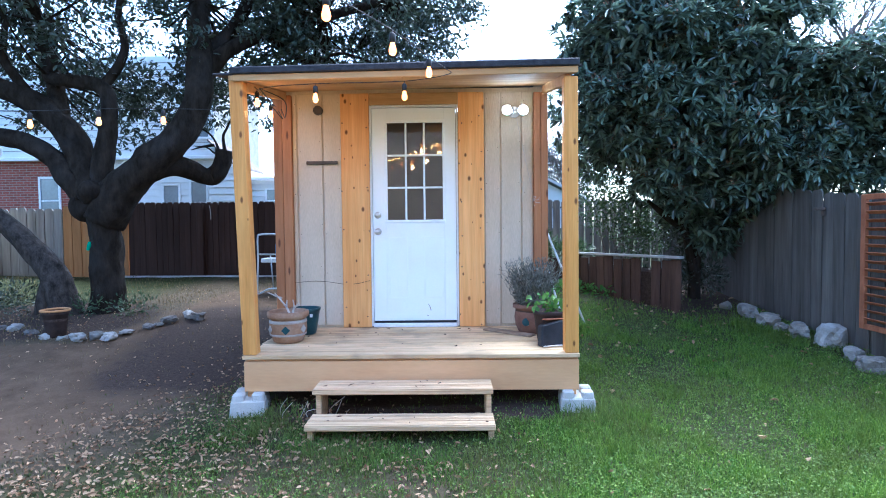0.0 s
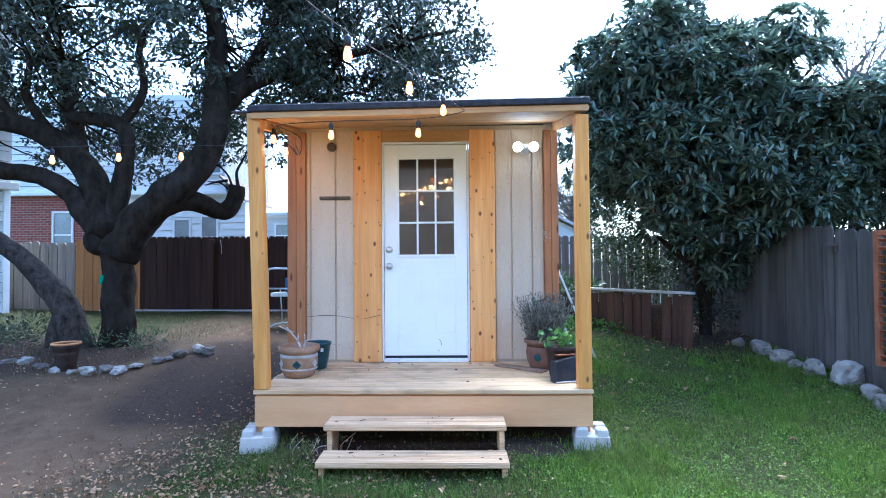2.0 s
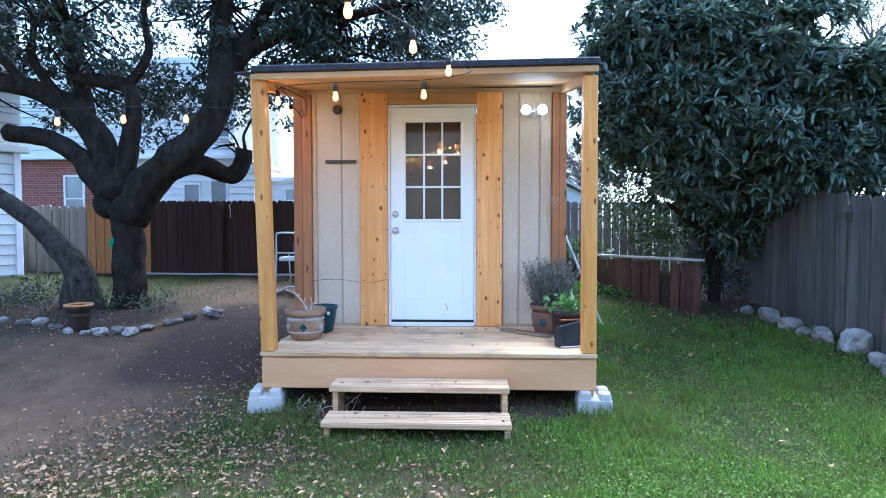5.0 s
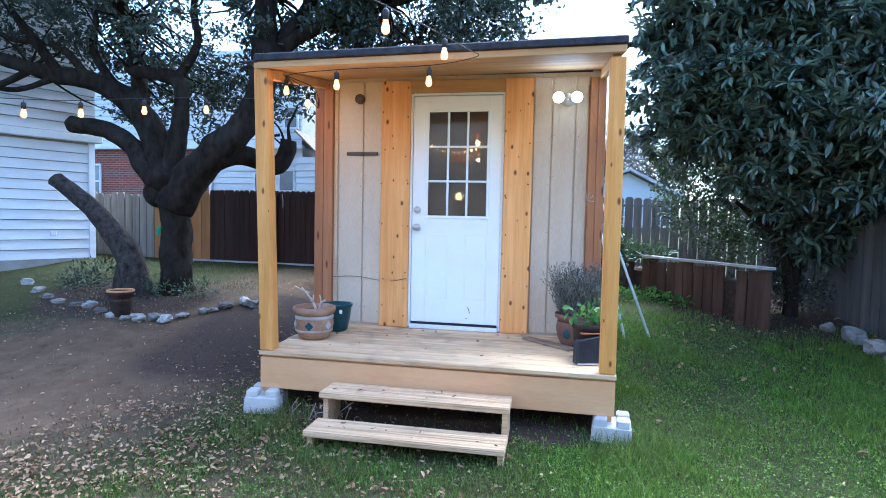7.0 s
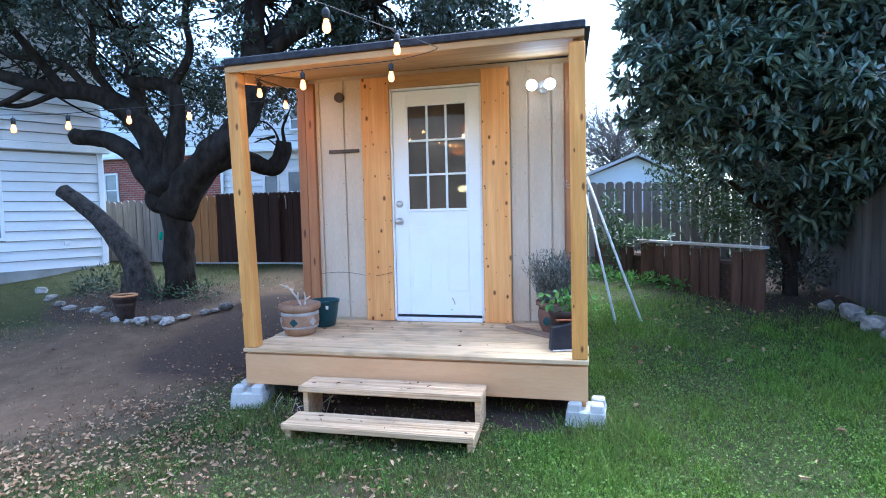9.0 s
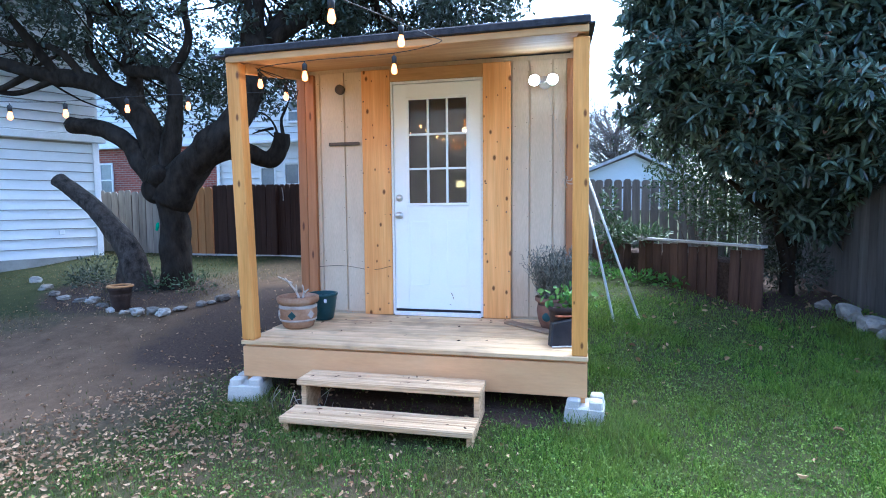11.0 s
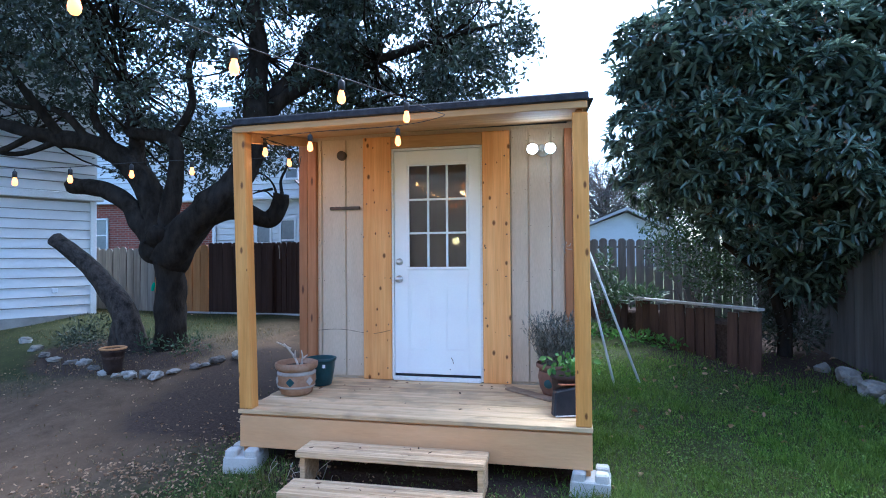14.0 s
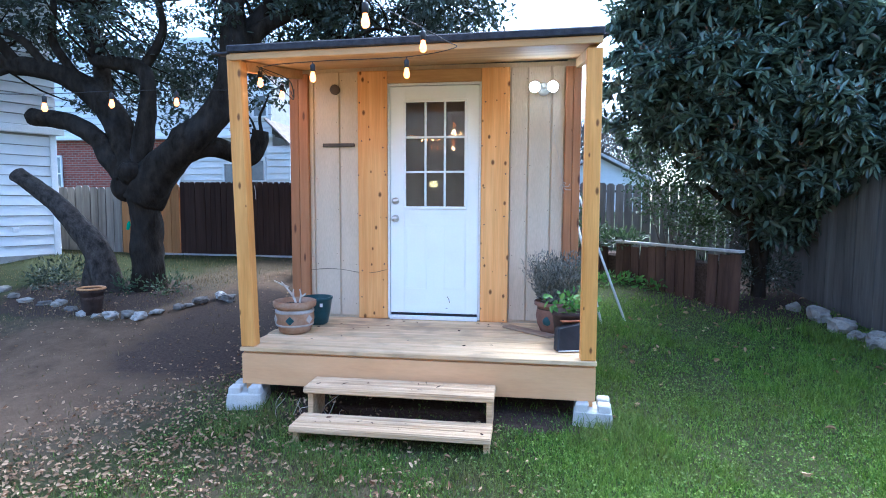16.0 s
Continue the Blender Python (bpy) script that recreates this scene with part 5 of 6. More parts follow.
# ---- lights on poles behind, mirrored in the door's panes ----
fairy = thing("string_lights", (-1.8, -0.55, 2.9), "dense row of small warm fairy lights between two poles", "string lights")
sag = [(-2.05 + 0.11 * k, -0.55, 2.72 + 0.26 * max(0.0, (-2.2 + 0.11 * k + 1.38)) ** 1.3 + 0.62 * max(0.0, (-1.38 + 2.2 - 0.11 * k)) ** 2) for k in range(23)]
b = bmesh.new()
tube(b, curve(sag, 3), 0.003, 5)
part("wire", b, M_CABLE, fairy, "thin black wire", True)
for k, (x, y, z) in enumerate(sag[1:-1]):
    b = bmesh.new()
    r = 0.034 if k in (0, 9, 13, 17) else 0.024
    lathe(b, (x, y, z - 0.03), [(0.004, -r), (r * 0.9, -r * 0.5), (r, 0), (r * 0.7, r), (0.004, 0.03)], 10)
    part("bulb", b, M_FAIRY, fairy, "lit warm glass bulb", True)
for x in (-2.05, sag[-1][0]):
    b = bmesh.new()
    tube(b, [(x, -0.55, -0.2), (x, -0.55, sag[0][2] + 0.06)], 0.016, 8)
    solid("light_pole", b, M_TWIG, "thin pole holding the fairy lights", "pole", group="poles behind the lawn", smooth=True)
garden_lamp = thing("garden_lamp", (-1.15, -0.52, 0.0), "lit yellow lantern on a thin dark pole", "lamp")
b = bmesh.new()
tube(b, [(-1.15, -0.52, -0.2), (-1.15, -0.52, 1.79)], 0.014, 8)
part("pole", b, M_IRON, garden_lamp, "", True)
part("shade", lathe(bmesh.new(), (-1.15, -0.52, 1.85), [(0.03, -0.06), (0.075, -0.05), (0.085, 0.0), (0.06, 0.05), (0.02, 0.07)], 18), M_LANTERN, garden_lamp, "glowing yellow shade", True)


# ---- loquat tree and shrubs at the back ----
loquat = thing("loquat_tree", (3.25, 7.5, 0.4), "broad evergreen loquat tree with long drooping dark leaves", "tree")
b = bmesh.new()
limb(b, [(3.3, 7.5, 0.2), (3.28, 7.48, 0.8), (3.35, 7.5, 1.6), (3.5, 7.5, 2.4), (3.6, 7.5, 3.2)], [0.085, 0.075, 0.07, 0.055, 0.03], 10)
part("trunk", b, M_BARK, loquat, "", True)
for pts in ([(3.29, 7.48, 1.0), (3.05, 7.35, 1.5), (2.7, 7.2, 2.0), (2.3, 7.0, 2.6)], [(3.32, 7.5, 1.3), (3.7, 7.3, 2.0), (4.2, 7.2, 2.6)], [(3.3, 7.5, 0.7), (3.1, 7.3, 1.3), (3.05, 7.2, 1.9)], [(3.4, 7.5, 2.0), (3.0, 7.3, 2.8), (2.7, 7.1, 3.5)], [(3.12, 7.38, 1.38), (2.85, 7.3, 1.55), (2.6, 7.28, 1.75)]):
    b = bmesh.new()
    limb(b, pts, [0.06, 0.045, 0.02], 8)
    part("branch", b, M_BARK, loquat, "", True)
LOQ = [((3.4, 7.15, 2.85), (1.5, 1.2, 1.25), 6), ((2.3, 6.85, 3.4), (0.92, 0.85, 0.9), 1.9), ((2.48, 6.9, 3.9), (0.92, 0.8, 0.72), 1.5), ((2.1, 6.9, 2.78), (0.5, 0.5, 0.48), 0.7), ((3.25, 7.3, 1.5), (0.3, 0.25, 0.4), 0.35), ((1.6, 6.9, 3.5), (0.25, 0.3, 0.3), 0.13),
       ((5.0, 6.9, 2.68), (1.4, 1.1, 0.95), 3), ((3.35, 7.0, 3.78), (0.95, 0.8, 0.66), 1.7), ((3.7, 7.45, 2.2), (0.9, 0.6, 0.5), 1.3), ((4.3, 7.4, 2.1), (0.9, 0.6, 0.55), 1.0), ((4.6, 6.6, 2.75), (0.8, 0.6, 0.5), 0.9), ((3.7, 7.5, 1.4), (0.35, 0.25, 0.4), 0.35)]
hub, hub_out = in_blobs(260, LOQ, 7.0)
n_ros = 26
tilt = unit(rng.normal(size=(len(hub) * n_ros, 3)) + np.repeat(hub_out, n_ros, 0) * 0.7 + (0, 0, 0.55))
wh = np.repeat(hub, n_ros, 0) + tilt * np.repeat(rng.uniform(0.14, 0.34, len(hub)), n_ros)[:, None] * (1.15, 1.15, 0.8)
out = tilt
k = 10
at = np.repeat(wh, k, 0)
ax = np.repeat(unit(out * 0.9 + (0, 0, 0.45)), k, 0)
ray_ = unit(rng.normal(size=at.shape))
ray_ = ray_ - ax * (ray_ * ax).sum(1, keepdims=True)
way = unit(ray_) * 1.0 + ax * rng.uniform(0.0, 0.9, (len(at), 1)) + (0, 0, -0.12)
v, fc = leaf_arrays(at, way, rng.uniform(0.09, 0.155, len(at)), rng.uniform(0.028, 0.044, len(at)), 0.18, 0.05, 3.0)
p, d = in_blobs(30000, [(c, (s[0] * 0.84, s[1] * 0.84, s[2] * 0.84), w) for c, s, w in LOQ], 2.0)
v2, f2 = leaf_arrays(p, rng.normal(size=p.shape) + (0, 0, -0.3), rng.uniform(0.12, 0.18, len(p)), rng.uniform(0.04, 0.055, len(p)), 0.18, 0.05, 2.0)
o = new("crown", array_mesh("crown", np.concatenate([v, v2]) - np.array(ORIGIN[loquat.name]), np.concatenate([fc, f2 + len(v)]), M_LOQUAT))
o.parent = loquat
tagged(o, "whorls of long dark glossy leaves", kind="stuff")
buds = wh[(rng.random(len(wh)) < 0.22) & (out[:, 2] > -0.2)]
buds = np.repeat(buds, 9, 0) + rng.normal(size=(len(buds) * 9, 3)) * 0.03 + (0, 0, 0.05)
v, fc = leaf_arrays(buds, rng.normal(size=buds.shape) + (0, 0, 0.6), rng.uniform(0.02, 0.05, len(buds)), rng.uniform(0.012, 0.022, len(buds)))
o = new("panicle_mass", array_mesh("panicle_mass", v - np.array(ORIGIN[loquat.name]), fc, M_PANICLE))
o.parent = loquat
tagged(o, "brown fuzzy flower clusters", kind="stuff")
loquat.location += Vector((0.06, -0.2, -0.08))

shrub = thing("understory_shrub", (2.45, 8.1, 0.5), "thin open shrub in front of the grey fence", "shrub")
for k in range(7):
    b = bmesh.new()
    e = (2.45 + rng.uniform(-0.6, 0.7), 8.05 + rng.uniform(-0.2, 0.2), 1.5 + rng.uniform(0, 0.75))
    limb(b, [(2.45 + 0.04 * k, 8.1, 0.5), (2.45 + (e[0] - 2.45) * 0.4, 8.1, 1.0), e], [0.018, 0.012, 0.005], 5)
    part("stem", b, M_TWIG, shrub)
p, d = in_blobs(4200, [((2.4, 8.0, 1.75), (0.65, 0.3, 0.6), 3), ((2.75, 7.95, 1.25), (0.45, 0.25, 0.4), 1.5), ((2.15, 8.0, 2.3), (0.5, 0.3, 0.4), 1.4)], 2.2)
v, fc = leaf_arrays(p, rng.normal(size=p.shape), rng.uniform(0.035, 0.07, len(p)), rng.uniform(0.018, 0.03, len(p)))
o = new("foliage", array_mesh("foliage", v - np.array(ORIGIN[shrub.name]), fc, M_SHRUB))
o.parent = shrub
tagged(o, "sparse small leaves", kind="stuff")
shrub.location += Vector((0.1, -0.1, 0.0))
bush("shade_shrub", [((3.25, 7.35, 0.8), (0.22, 0.18, 0.35), 1.2), ((3.55, 7.4, 0.7), (0.3, 0.2, 0.3), 1), ((3.1, 7.35, 1.25), (0.18, 0.18, 0.25), 0.5)], 1900, (0.03, 0.065), (0.014, 0.026), M_OAK, "dark leafy undergrowth round the loquat trunk", "shrub")
bush("planter_plant", [((1.55, 8.35, 1.05), (0.25, 0.2, 0.22), 1.2), ((1.95, 8.15, 1.0), (0.3, 0.2, 0.14), 1), ((1.5, 8.4, 1.4), (0.12, 0.12, 0.25), 0.4)], 620, (0.05, 0.11), (0.02, 0.04), M_SHRUB, "green leafy plants growing in the planter box", "plant")
bush("lawn_weeds", [((1.35, 8.05, 0.52), (0.25, 0.2, 0.14), 1), ((1.8, 7.75, 0.5), (0.4, 0.2, 0.1), 1.2), ((2.3, 7.5, 0.45), (0.3, 0.15, 0.08), 0.6)], 500, (0.04, 0.09), (0.02, 0.035), M_FRESH, "bright green weeds at the foot of the planter", "plant")
bush("planter_weeds", [((2.78, 7.5, 0.66), (0.1, 0.12, 0.16), 1), ((1.5, 8.18, 0.72), (0.1, 0.1, 0.18), 1)], 260, (0.04, 0.09), (0.02, 0.035), M_SHRUB, "plants growing out of gaps in the planter", "plant")


def bare_tree(at, height, spread_w, count, label, leaves=0):
    t = thing("bare_tree", at, label, "tree", group="bare trees beyond the fence")
    b = bmesh.new()
    limb(b, [at, (at[0], at[1], at[2] + height * 0.4), (at[0] + 0.1, at[1], at[2] + height * 0.75)], [0.12, 0.09, 0.04], 7)
    part("trunk", b, M_TWIG, t)
    b = bmesh.new()
    for k in range(count):
        z0 = rng.uniform(0.2, 0.75) * height
        a = rng.uniform(0, 2 * math.pi)
        e = Vector((math.cos(a) * spread_w * rng.uniform(0.4, 1), math.sin(a) * spread_w * 0.6, z0 + height * rng.uniform(0.12, 0.4)))
        e.z = min(e.z, height)
        s = Vector((0, 0, z0))
        c = [Vector(at) + q for q in (s, s.lerp(e, 0.5) + Vector(rng.normal(size=3)) * 0.12, e)]
        tube(b, c, [0.025, 0.015, 0.005], 3, caps=False)
        for j in range(9):
            q = c[1].lerp(c[2], rng.random())
            g = q + Vector((rng.normal() * 0.35, rng.normal() * 0.3, abs(rng.normal()) * 0.4))
            tube(b, [q, q.lerp(g, 0.5) + Vector(rng.normal(size=3)) * 0.05, g], [0.008, 0.006, 0.003], 3, caps=False)
    tagged(part("branch_mass", b, M_TWIG, t, "tangle of thin grey bare branches"), kind="stuff")
    if leaves:
        p, d = in_blobs(leaves, [((at[0], at[1], at[2] + height * 0.7), (spread_w, spread_w * 0.6, height * 0.3), 1)], 2.0)
        v, fc = leaf_arrays(p, rng.normal(size=p.shape), rng.uniform(0.06, 0.1, leaves), rng.uniform(0.03, 0.05, leaves))
        o = new("foliage", array_mesh("foliage", v - np.array(at), fc, M_SHRUB))
        o.parent = t
        tagged(o, "sparse dull leaves", kind="stuff")


bare_tree((2.2, 19.5, 1.2), 3.4, 1.9, 170, "grey bare trees far beyond the back fence", 500)
bare_tree((4.0, 19.0, 1.2), 3.0, 1.8, 150, "grey bare trees far beyond the back fence", 400)
bare_tree((0.3, 20.5, 1.2), 3.2, 1.8, 60, "grey bare trees far beyond the back fence", 400)
bare_tree((8.2, 11.5, 1.0), 5.6, 1.5, 60, "thin bare tree beyond the grey board fence", 500)
bare_tree((-0.4, 16.0, 1.0), 4.6, 1.0, 40, "distant leafy treetop behind the shed roof", 2200)

# ---- far white shed ----
far = thing("neighbour_shed", (2.2, 14.0, 1.1), "small white gabled outbuilding behind the fence", "shed")
b = bmesh.new()
vs = [b.verts.new(q) for q in ((0.8, 14.0, 0.9), (3.45, 14.0, 0.9), (3.45, 14.0, 1.98), (2.34, 14.0, 2.55), (0.8, 14.0, 1.98))]
b.faces.new(vs)
r = bmesh.ops.extrude_face_region(b, geom=b.faces[:])
bmesh.ops.translate(b, verts=[g for g in r["geom"] if isinstance(g, bmesh.types.BMVert)], vec=(0, 3, 0))
bmesh.ops.recalc_face_normals(b, faces=b.faces)
part("wall", b, M_HOUSE, far)
for (xa, za), (xb, zb) in (((0.65, 1.92), (2.335, 2.59)), ((2.345, 2.59), (3.6, 1.94))):
    b = bmesh.new()
    q = [(xa, za), (xb, zb), (xb, zb + 0.07), (xa, za + 0.07)]
    f0 = [b.verts.new((x, 13.8, z)) for x, z in q]
    f1 = [b.verts.new((x, 17.1, z)) for x, z in q]
    b.faces.new(f0)
    b.faces.new(f1[::-1])
    for i in range(4):
        b.faces.new((f0[(i + 1) % 4], f0[i], f1[i], f1[(i + 1) % 4]))
    bmesh.ops.recalc_face_normals(b, faces=b.faces)
    part("roof_slope", b, M_RAIL, far, "pale roof slope with a grey edge")


# ---- white house at the left, clad in lap siding ----
def lap_wall(house, a, b, z0, z1, pitch, material, thick=0.02, cuts=(), proud=0.0):
    """Lap boards along the line a-b; cuts are spans (u0, u1, z0, z1) left open for windows."""
    a, b = Vector((*a, 0)), Vector((*b, 0))
    run = b - a
    length = run.length
    turn = math.degrees(math.atan2(run.y, run.x))
    cache = {}
    z = z0
    while z < z1 - 0.01:
        spans = [(0, length)]
        for u0, u1, c0, c1 in cuts:
            if c0 < z + pitch * 0.5 < c1:
                spans = [s for p, q in spans for s in ((p, min(q, u0)), (max(p, u1), q)) if s[1] - s[0] > 0.02]
        for p, q in spans:
            key = round(q - p, 3)
            if key not in cache:
                # Each board stops 14 mm short; the gap draws the lap's shadow line.
                bm = bx(0, q - p, -thick, 0, 0, pitch - 0.014, 0)
                for v in bm.verts:
                    if v.co.z > pitch * 0.5 and v.co.y < -thick * 0.5:
                        v.co.y = -thick * 0.12
                me = bpy.data.meshes.new("siding_board")
                bm.to_mesh(me)
                bm.free()
                me.materials.append(material)
                cache[key] = me
            w = a + run * (p / length)
            n = Vector((run.y, -run.x, 0)).normalized() * proud
            piece("siding_board", cache[key], house, pose(w.x + n.x, w.y + n.y, z, 0, 0, turn))
        z += pitch


def window(house, a, b, u0, u1, z0, z1, sash=True):
    a, b = Vector((*a, 0)), Vector((*b, 0))
    run = b - a
    turn = math.degrees(math.atan2(run.y, run.x))
    m = pose(a.x, a.y, 0, 0, 0, turn)
    fr = bmesh.new()
    w = 0.06
    box(fr, u0 - w, u1 + w, -0.045, 0.0, z1, z1 + w, 0.004)
    box(fr, u0 - w, u1 + w, -0.05, 0.0, z0 - w, z0, 0.004)
    box(fr, u0 - w, u0, -0.045, 0.0, z0, z1, 0.004)
    box(fr, u1, u1 + w, -0.045, 0.0, z0, z1, 0.004)
    if sash:
        box(fr, u0, u1, -0.03, 0.0, (z0 + z1) / 2 - 0.02, (z0 + z1) / 2 + 0.02, 0.003)
    fr.transform(m)
    win = part("window", fr, M_WHITE, house, "white-framed window")
    pn = bx(u0, u1, -0.012, -0.004, z0, z1, 0)
    pn.transform(m)
    part("pane", pn, M_PANE, win, "dark reflecting pane")


ha, hb = (-10.75, 5.05), (-8.30, 9.90)
house = thing("white_house", (-9.5, 9.0, 0.6), "two-storey white house with lap siding", "house")
run = Vector((hb[0] - ha[0], hb[1] - ha[1]))
hl = run.length
wu = hl - 1.72
# Core added behind the boards; its grey stands in for lap shadows.
b = bx(0, hl, 0.0, 3.5, -0.9, 6.6, 0)
b.transform(pose(ha[0], ha[1], 0, 0, 0, math.degrees(math.atan2(run.y, run.x))))
part("wall_core", b, M_FOUND_LAPSHADE, house, "grey core showing between the boards as painted lap shadow")
b = bx(0, hl - 0.01, -0.03, -0.002, -0.9, 0.494, 0.004)
b.transform(pose(ha[0], ha[1], 0, 0, 0, math.degrees(math.atan2(run.y, run.x))))
part("foundation", b, M_FOUND_LAPSHADE, house, "grey concrete foundation strip")
lap_wall(house, ha, hb, 0.499, 2.70, 0.183, M_HOUSE, 0.035, [(wu - 0.96, wu + 0.06, 1.05, 2.62)])
window(house, ha, hb, wu - 0.9, wu, 1.12, 2.56)
b = bx(-0.1, hl + 0.12, -0.16, -0.002, 2.72, 2.86, 0.01)
b.transform(pose(ha[0], ha[1], 0, 0, 0, math.degrees(math.atan2(run.y, run.x))))
part("storey_band", b, M_WHITE, house, "white band between the storeys")
b = bx(hl - 0.09, hl + 0.02, -0.045, -0.0, 0.47, 2.715, 0.004)
b.transform(pose(ha[0], ha[1], 0, 0, 0, math.degrees(math.atan2(run.y, run.x))))
part("corner_trim", b, M_WHITE, house)
lap_wall(house, ha, hb, 2.87, 6.5, 0.183, M_HOUSE, 0.035, (), 0.10)
b = bx(hl - 0.75, hl - 0.65, -0.06, -0.03, 0.93, 1.02, 0.008)
b.transform(pose(ha[0], ha[1], 0, 0, 0, math.degrees(math.atan2(run.y, run.x))))
part("outlet_box", b, M_WHITE, house, "small white outdoor socket box")
house.location, house.scale = (-7.60, 7.455, 0.751), (0.822, 0.822, 0.822)

# ---- brick and white house beyond the fence ----
far_house = thing("brick_house", (-11.0, 17.0, 1.0), "two-storey brick and white siding house beyond the fence", "house")
part("brick_wall", bx(-20, -10.42, 17.0, 19.0, 0.6, 3.55, 0), M_BRICK, far_house, "red brick ground floor")
lap_wall(far_house, (-20, 16.98), (-7.3, 16.98), 3.60, 6.6, 0.2, M_HOUSE, 0.03)
part("wall_core", bx(-20, -7.3, 17.0, 21, 3.56, 6.6, 0), M_FOUND_LAPSHADE, far_house)
part("wall_core", bx(-10.41, -7.3, 17.05, 21, 0.6, 3.55, 0), M_HOUSE, far_house)
lap_wall(far_house, (-10.4, 17.03), (-7.3, 17.03), 0.8, 3.45, 0.2, M_HOUSE, 0.03, [(1.45, 2.0, 1.4, 2.75), (2.3, 2.85, 1.4, 2.75)])
window(far_house, (-10.4, 17.03), (-7.3, 17.03), 1.5, 1.95, 1.5, 2.7)
window(far_house, (-10.4, 17.03), (-7.3, 17.03), 2.35, 2.8, 1.5, 2.85)
window(far_house, (-20, 16.985), (-10.4, 16.985), 7.35, 7.9, 1.6, 2.95)
window(far_house, (-20, 16.985), (-10.4, 16.985), 4.95, 5.4, 1.9, 2.95)
window(far_house, (-20, 16.94), (-7.3, 16.94), 12.15, 12.55, 4.15, 4.75)
part("eave", bx(-20, -7.2, 16.8, 16.97, 3.48, 3.585, 0.01), M_WHITE, far_house)
part("gutter_pipe", bx(-10.47, -10.37, 16.9, 16.97, 0.8, 3.1, 0.01), M_WHITE, far_house, "white downpipe")
part("wing", bx(-7.28, -6.55, 16.6, 20, 0.6, 3.2, 0), M_HOUSE, far_house)
lap_wall(far_house, (-7.28, 16.59), (-6.55, 16.59), 0.8, 3.1, 0.2, M_HOUSE, 0.03)
b = bx(-7.3, -6.5, 16.45, 19, 3.2, 3.26, 0)
for v in b.verts:
    v.co.z += max(0, (-6.5 - v.co.x)) * 0.95
part("wing_roof", b, M_ROOF, far_house, "small brown shingle roof")
part("porch_wall", bx(-6.54, -4.8, 18.0, 21, 0.6, 2.95, 0), M_HOUSE, far_house)
lap_wall(far_house, (-6.54, 17.97), (-4.8, 17.97), 0.8, 2.9, 0.2, M_HOUSE, 0.03)
window(far_house, (-6.54, 17.94), (-4.8, 17.94), 0.5, 0.95, 1.9, 2.6)
part("porch_eave", bx(-6.6, -4.7, 17.75, 17.93, 2.9, 3.0, 0.01), M_WHITE, far_house)
far_house.location, far_house.scale = (-8.09, 13.0, 1.095), (0.763, 0.763, 0.763)

# ---- unseen walls added to block skylight; door's panes mirror the tan one ----
solid("wall_east", bx(4.7, 4.8, -7.0, 1.38, 0, 1.6, 0), M_GREYFENCE, "unseen grey wall added to cut light from the right", "fence", kind="structure")
solid("wall_south", bx(-9, 9, -7.2, -7.0, 0, 5.6, 0), M_TANWALL, "unseen tan wall added to block sky and darken the panes", "wall", kind="structure")

# ---- grass, straw and fallen leaves ----
def blades(name, count, area, length, width, material, keep, label, category):
    x = rng.uniform(area[0], area[1], count)
    y = rng.uniform(area[2], area[3], count)
    ok = rng.random(count) < keep(x, y)
    x, y = x[ok], y[ok]
    n = len(x)
    clump = 0.75 + 0.5 * np.sin(3.1 * x + 1.3 * np.sin(2.2 * y)) * np.sin(2.7 * y + 0.8)
    h = rng.uniform(*length, n) * clump
    a = rng.uniform(0, 2 * np.pi, n)
    root = np.stack([x, y, ground_z(x, y) - 0.004], 1)
    side = np.stack([np.cos(a), np.sin(a), np.zeros(n)], 1) * width * 0.5
    bend = rng.normal(size=(n, 2)) * 0.55
    mid = root + np.stack([bend[:, 0] * h * 0.25, bend[:, 1] * h * 0.25, h * 0.6], 1)
    tip = root + np.stack([bend[:, 0] * h * 0.9, bend[:, 1] * h * 0.9, h], 1)
    v = np.stack([root - side, root + side, mid + side * 0.7, tip, mid - side * 0.7], 1).reshape(-1, 3)
    i = (np.arange(n) * 5)[:, None]
    me = array_mesh(name, v, np.concatenate([i + [0, 1, 2], i + [0, 2, 4], i + [4, 2, 3]], 0), material)
    return tagged(new(name, me), label, category, kind="stuff")


def clover(count, area, keep, material, label):
    x, y = rng.uniform(area[0], area[1], count), rng.uniform(area[2], area[3], count)
    ok = rng.random(count) < keep(x, y)
    x, y = x[ok], y[ok]
    at = np.stack([x, y, ground_z(x, y) + rng.uniform(0.012, 0.05, len(x))], 1)
    v, fc = leaf_arrays(at, rng.normal(size=(len(x), 3)) * (1, 1, 0.35), rng.uniform(0.010, 0.021, len(x)), rng.uniform(0.007, 0.015, len(x)), 0.2)
    return tagged(new("lawn_clover", array_mesh("lawn_clover", v, fc, material)), label, "lawn plants", kind="stuff")


def under_shed(x, y):
    return (x > -1.4) & (x < 1.15) & (y > 4.35) & (y < 8.0)


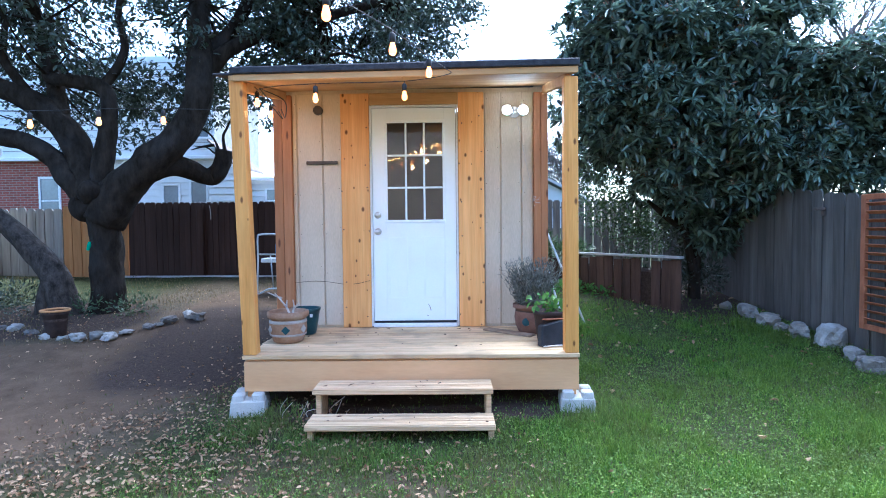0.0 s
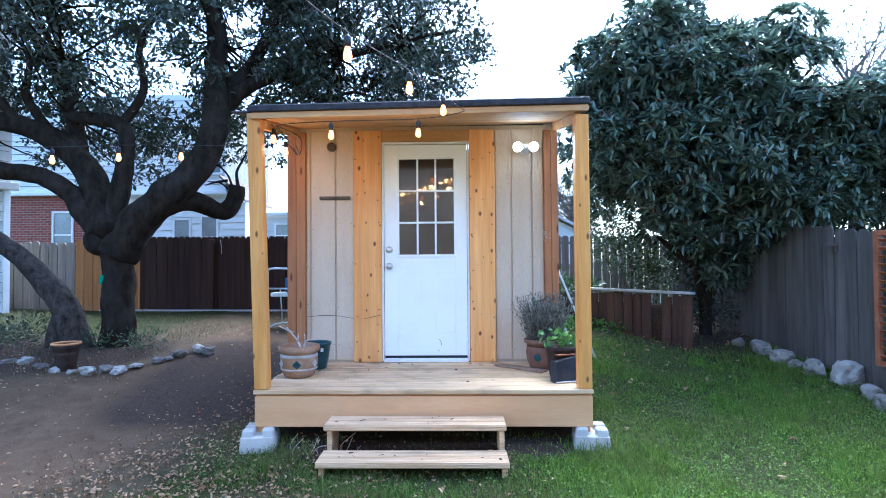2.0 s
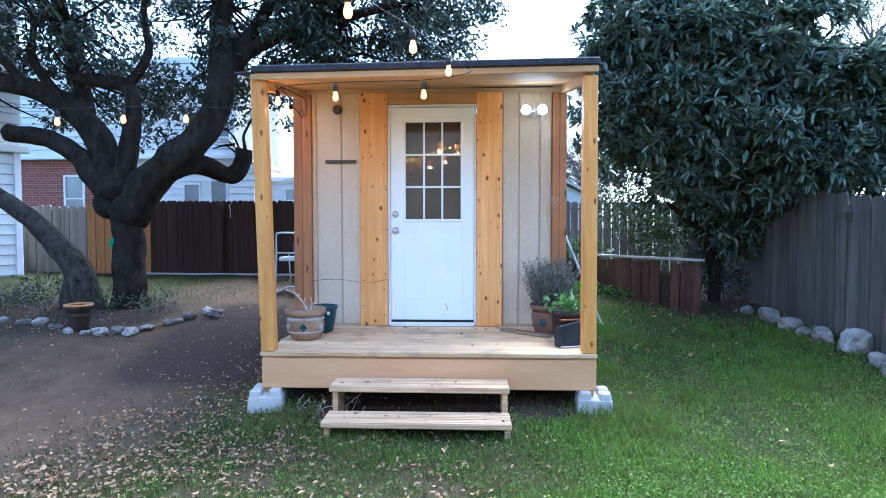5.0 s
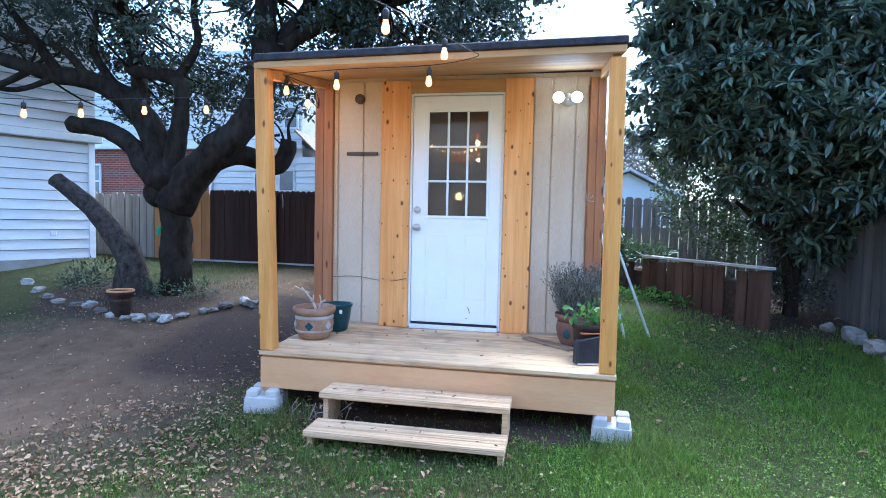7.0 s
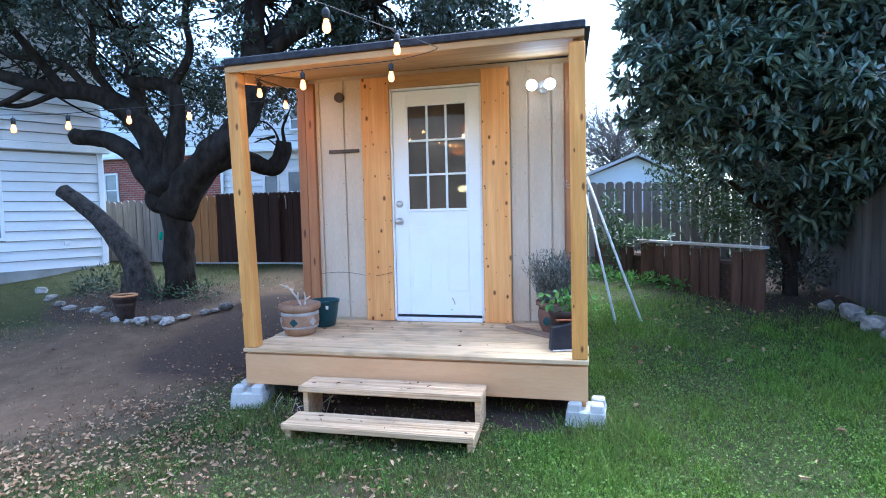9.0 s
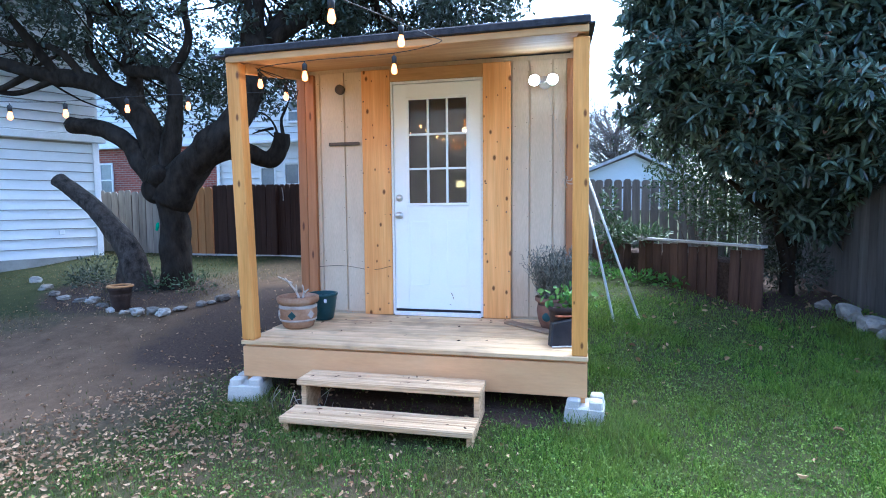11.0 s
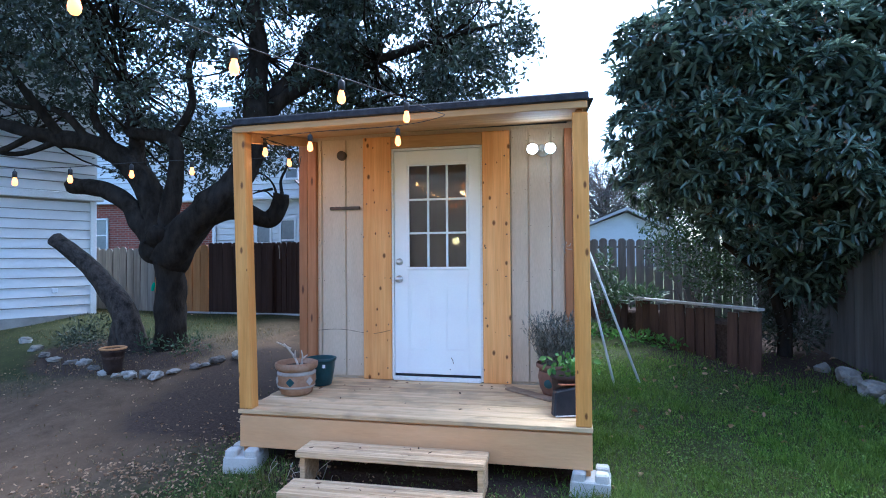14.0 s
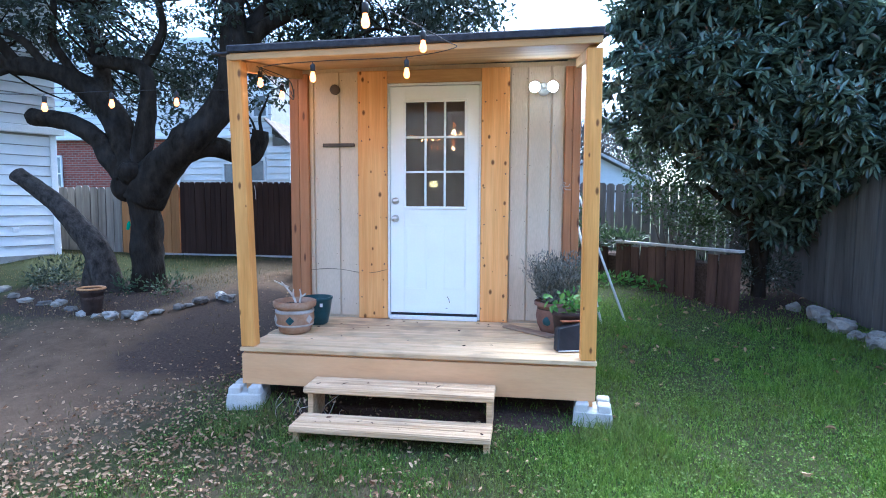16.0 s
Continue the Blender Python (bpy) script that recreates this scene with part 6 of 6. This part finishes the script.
def lawn(x, y):
    far_off = np.clip(2.6 / np.maximum(y - 0.2, 0.6), 0.22, 1.0)
    k = (1 - 0.97 * bare_at(x, y)) * (1 - 0.7 * dry_at(x, y)) * (1 - 0.93 * mulch_shade_at(x, y))
    rag = smoothstep(-0.35, 0.5, np.sin(4.3 * x + 2.1 * np.sin(3.7 * y)) * np.sin(5.1 * y + 1.7 * np.sin(2.9 * x)) + 0.6 * np.sin(9.7 * x + 3) * np.sin(11.3 * y + 2 * x))
    patch = 0.72 + 0.28 * np.sin(1.9 * x + 2.0 * np.sin(1.3 * y)) * np.sin(2.3 * y + 1.1 * x)
    side = 1.0 - smoothstep(0.9, -0.1, x) * (1.0 - 0.10 - 0.75 * rag * smoothstep(-3.2, -0.6, x))
    return k * patch * far_off * side * ~under_shed(x, y)


blades("grass", 330000, (-0.6, 4.3, 1.5, 7.6), (0.03, 0.075), 0.006, M_BLADE, lambda x, y: lawn(x, y) * smoothstep(-0.3, 1.1, x), "short green lawn grass", "grass")
blades("grass", 170000, (-2.8, 1.2, 1.5, 5.0), (0.025, 0.065), 0.006, M_SHADEGRASS, lambda x, y: lawn(x, y) * smoothstep(1.1, -0.3, x) * smoothstep(-2.7, -1.2, x), "thin ragged grass before the steps", "grass")
blades("grass", 200000, (-10.5, -0.6, 1.5, 10.0), (0.018, 0.045), 0.008, M_DULL_SHADED, lambda x, y: np.minimum(1, lawn(x, y) * 3.5) * smoothstep(-0.6, -2.4, x), "short patchy grass round the oak, coloured dark for its shade", "grass")
blades("dry_grass", 90000, (-9.0, 0.8, 1.5, 9.0), (0.02, 0.05), 0.006, M_STRAW, lambda x, y: dry_at(x, y) * (1 - 0.9 * bare_at(x, y)) * 0.8 * ~under_shed(x, y), "dry straw-coloured grass beside the track", "grass")


clover(210000, (-1.8, 4.2, 1.5, 7.2), lambda x, y: lawn(x, y) * 0.8, M_CLOVER, "small broad-leaved lawn plants among the grass")


def tufts(x, y):
    d = np.minimum(np.hypot(x - 1.25, y - 4.0), np.minimum(np.hypot((x + 0.1) / 2.5, y - 3.45) , np.hypot(x + 1.3, y - 3.95)))
    return (1 - smoothstep(0.1, 0.42, d)) * 0.9


blades("tall_grass", 18000, (-1.9, 1.9, 3.1, 4.35), (0.06, 0.13), 0.006, M_SHADEGRASS, tufts, "taller grass round the steps and blocks", "grass")


tuft_x, tuft_y = rng.uniform(1.25, 3.7, 70), rng.uniform(2.3, 6.2, 70)


def lawn_tufts(x, y):
    d = np.full(len(x), 9.0)
    for a, b in zip(tuft_x, tuft_y):
        d = np.minimum(d, np.hypot(x - a, y - b))
    return (1 - smoothstep(0.02, 0.14, d)) * 0.8


blades("tall_grass", 90000, (1.1, 3.8, 2.1, 6.4), (0.05, 0.11), 0.006, M_BLADE, lawn_tufts, "lush taller tufts of lawn grass", "grass")


def litter(count, area, keep, label, size=(0.02, 0.05)):
    x, y = rng.uniform(area[0], area[1], count), rng.uniform(area[2], area[3], count)
    ok = (rng.random(count) < keep(x, y)) & ~under_shed(x, y)
    x, y = x[ok], y[ok]
    at = np.stack([x, y, ground_z(x, y) + rng.uniform(0.008, 0.035, len(x))], 1)
    way = rng.normal(size=(len(x), 3)) * (1, 1, 0.25)
    v, fc = leaf_arrays(at, way, rng.uniform(*size, len(x)), rng.uniform(size[0] * 0.5, size[1] * 0.5, len(x)), 0.3, 0.08)
    return tagged(new("fallen_leaves", array_mesh("fallen_leaves", v, fc, M_LITTER)), label, "leaves", kind="stuff")


def edge_litter(x, y):
    d = track_distance(x, y)
    line = np.interp(x, (-11.0, -6.0, -3.6, -2.2), (1.2, 3.4, 4.6, 6.0))
    return np.exp(-((d - 1.75) / 0.65) ** 2) * np.where(y < line, 1.0, 0.12) * smoothstep(1.0, -0.5, x)


litter(16000, (-5.5, 1.0, 1.4, 6.5), edge_litter, "dry curled leaves scattered beside the dirt track", (0.016, 0.042))
litter(4700, (-2.6, 1.1, 1.8, 4.0), lambda x, y: 0.8 * smoothstep(1.1, -0.6, x) * (0.3 + 0.7 * (np.sin(4.1 * x + 1) * np.sin(4.7 * y + x) > 0)), "dry leaves lying in the thin grass before the steps", (0.018, 0.046))
litter(900, (-2.4, 0.9, 2.2, 3.7), lambda x, y: 0.6 * smoothstep(0.9, -0.7, x), "larger curled leaves before the steps", (0.028, 0.052))
litter(3600, (-6, 0.2, 1.5, 9), lambda x, y: 0.12 + 0.25 * bare_at(x, y), "small dry leaves strewn over the track", (0.015, 0.035))
litter(260, (1.0, 3.9, 2.2, 7.2), lambda x, y: 0.25 + 0.5 * (y > 5), "single brown leaves on the lawn", (0.03, 0.075))


def debris(at, label):
    """A few dry leaf scraps lying on boards."""
    at = np.array(at, float)
    v, fc = leaf_arrays(at, rng.normal(size=at.shape) * (1, 1, 0.05), rng.uniform(0.02, 0.05, len(at)), rng.uniform(0.006, 0.016, len(at)), 0.25)
    tagged(new("leaf_scraps", array_mesh("leaf_scraps", v, fc, M_BROWNLEAF)), label, "leaves", kind="stuff")


debris([(rng.uniform(-0.8, 0.42), rng.uniform(3.62, 3.84), 0.050) for _ in range(9)] + [(rng.uniform(-0.8, 0.42), rng.uniform(3.88, 4.08), 0.220) for _ in range(9)], "dark dry leaf scraps lying on the steps")
debris([(rng.uniform(-1.3, 1.0), rng.uniform(4.25, 5.3), 0.404) for _ in range(16)] + [(rng.uniform(-0.6, 0.5), rng.uniform(5.2, 5.31), 0.404) for _ in range(8)], "dark dry leaf scraps lying on the porch boards")
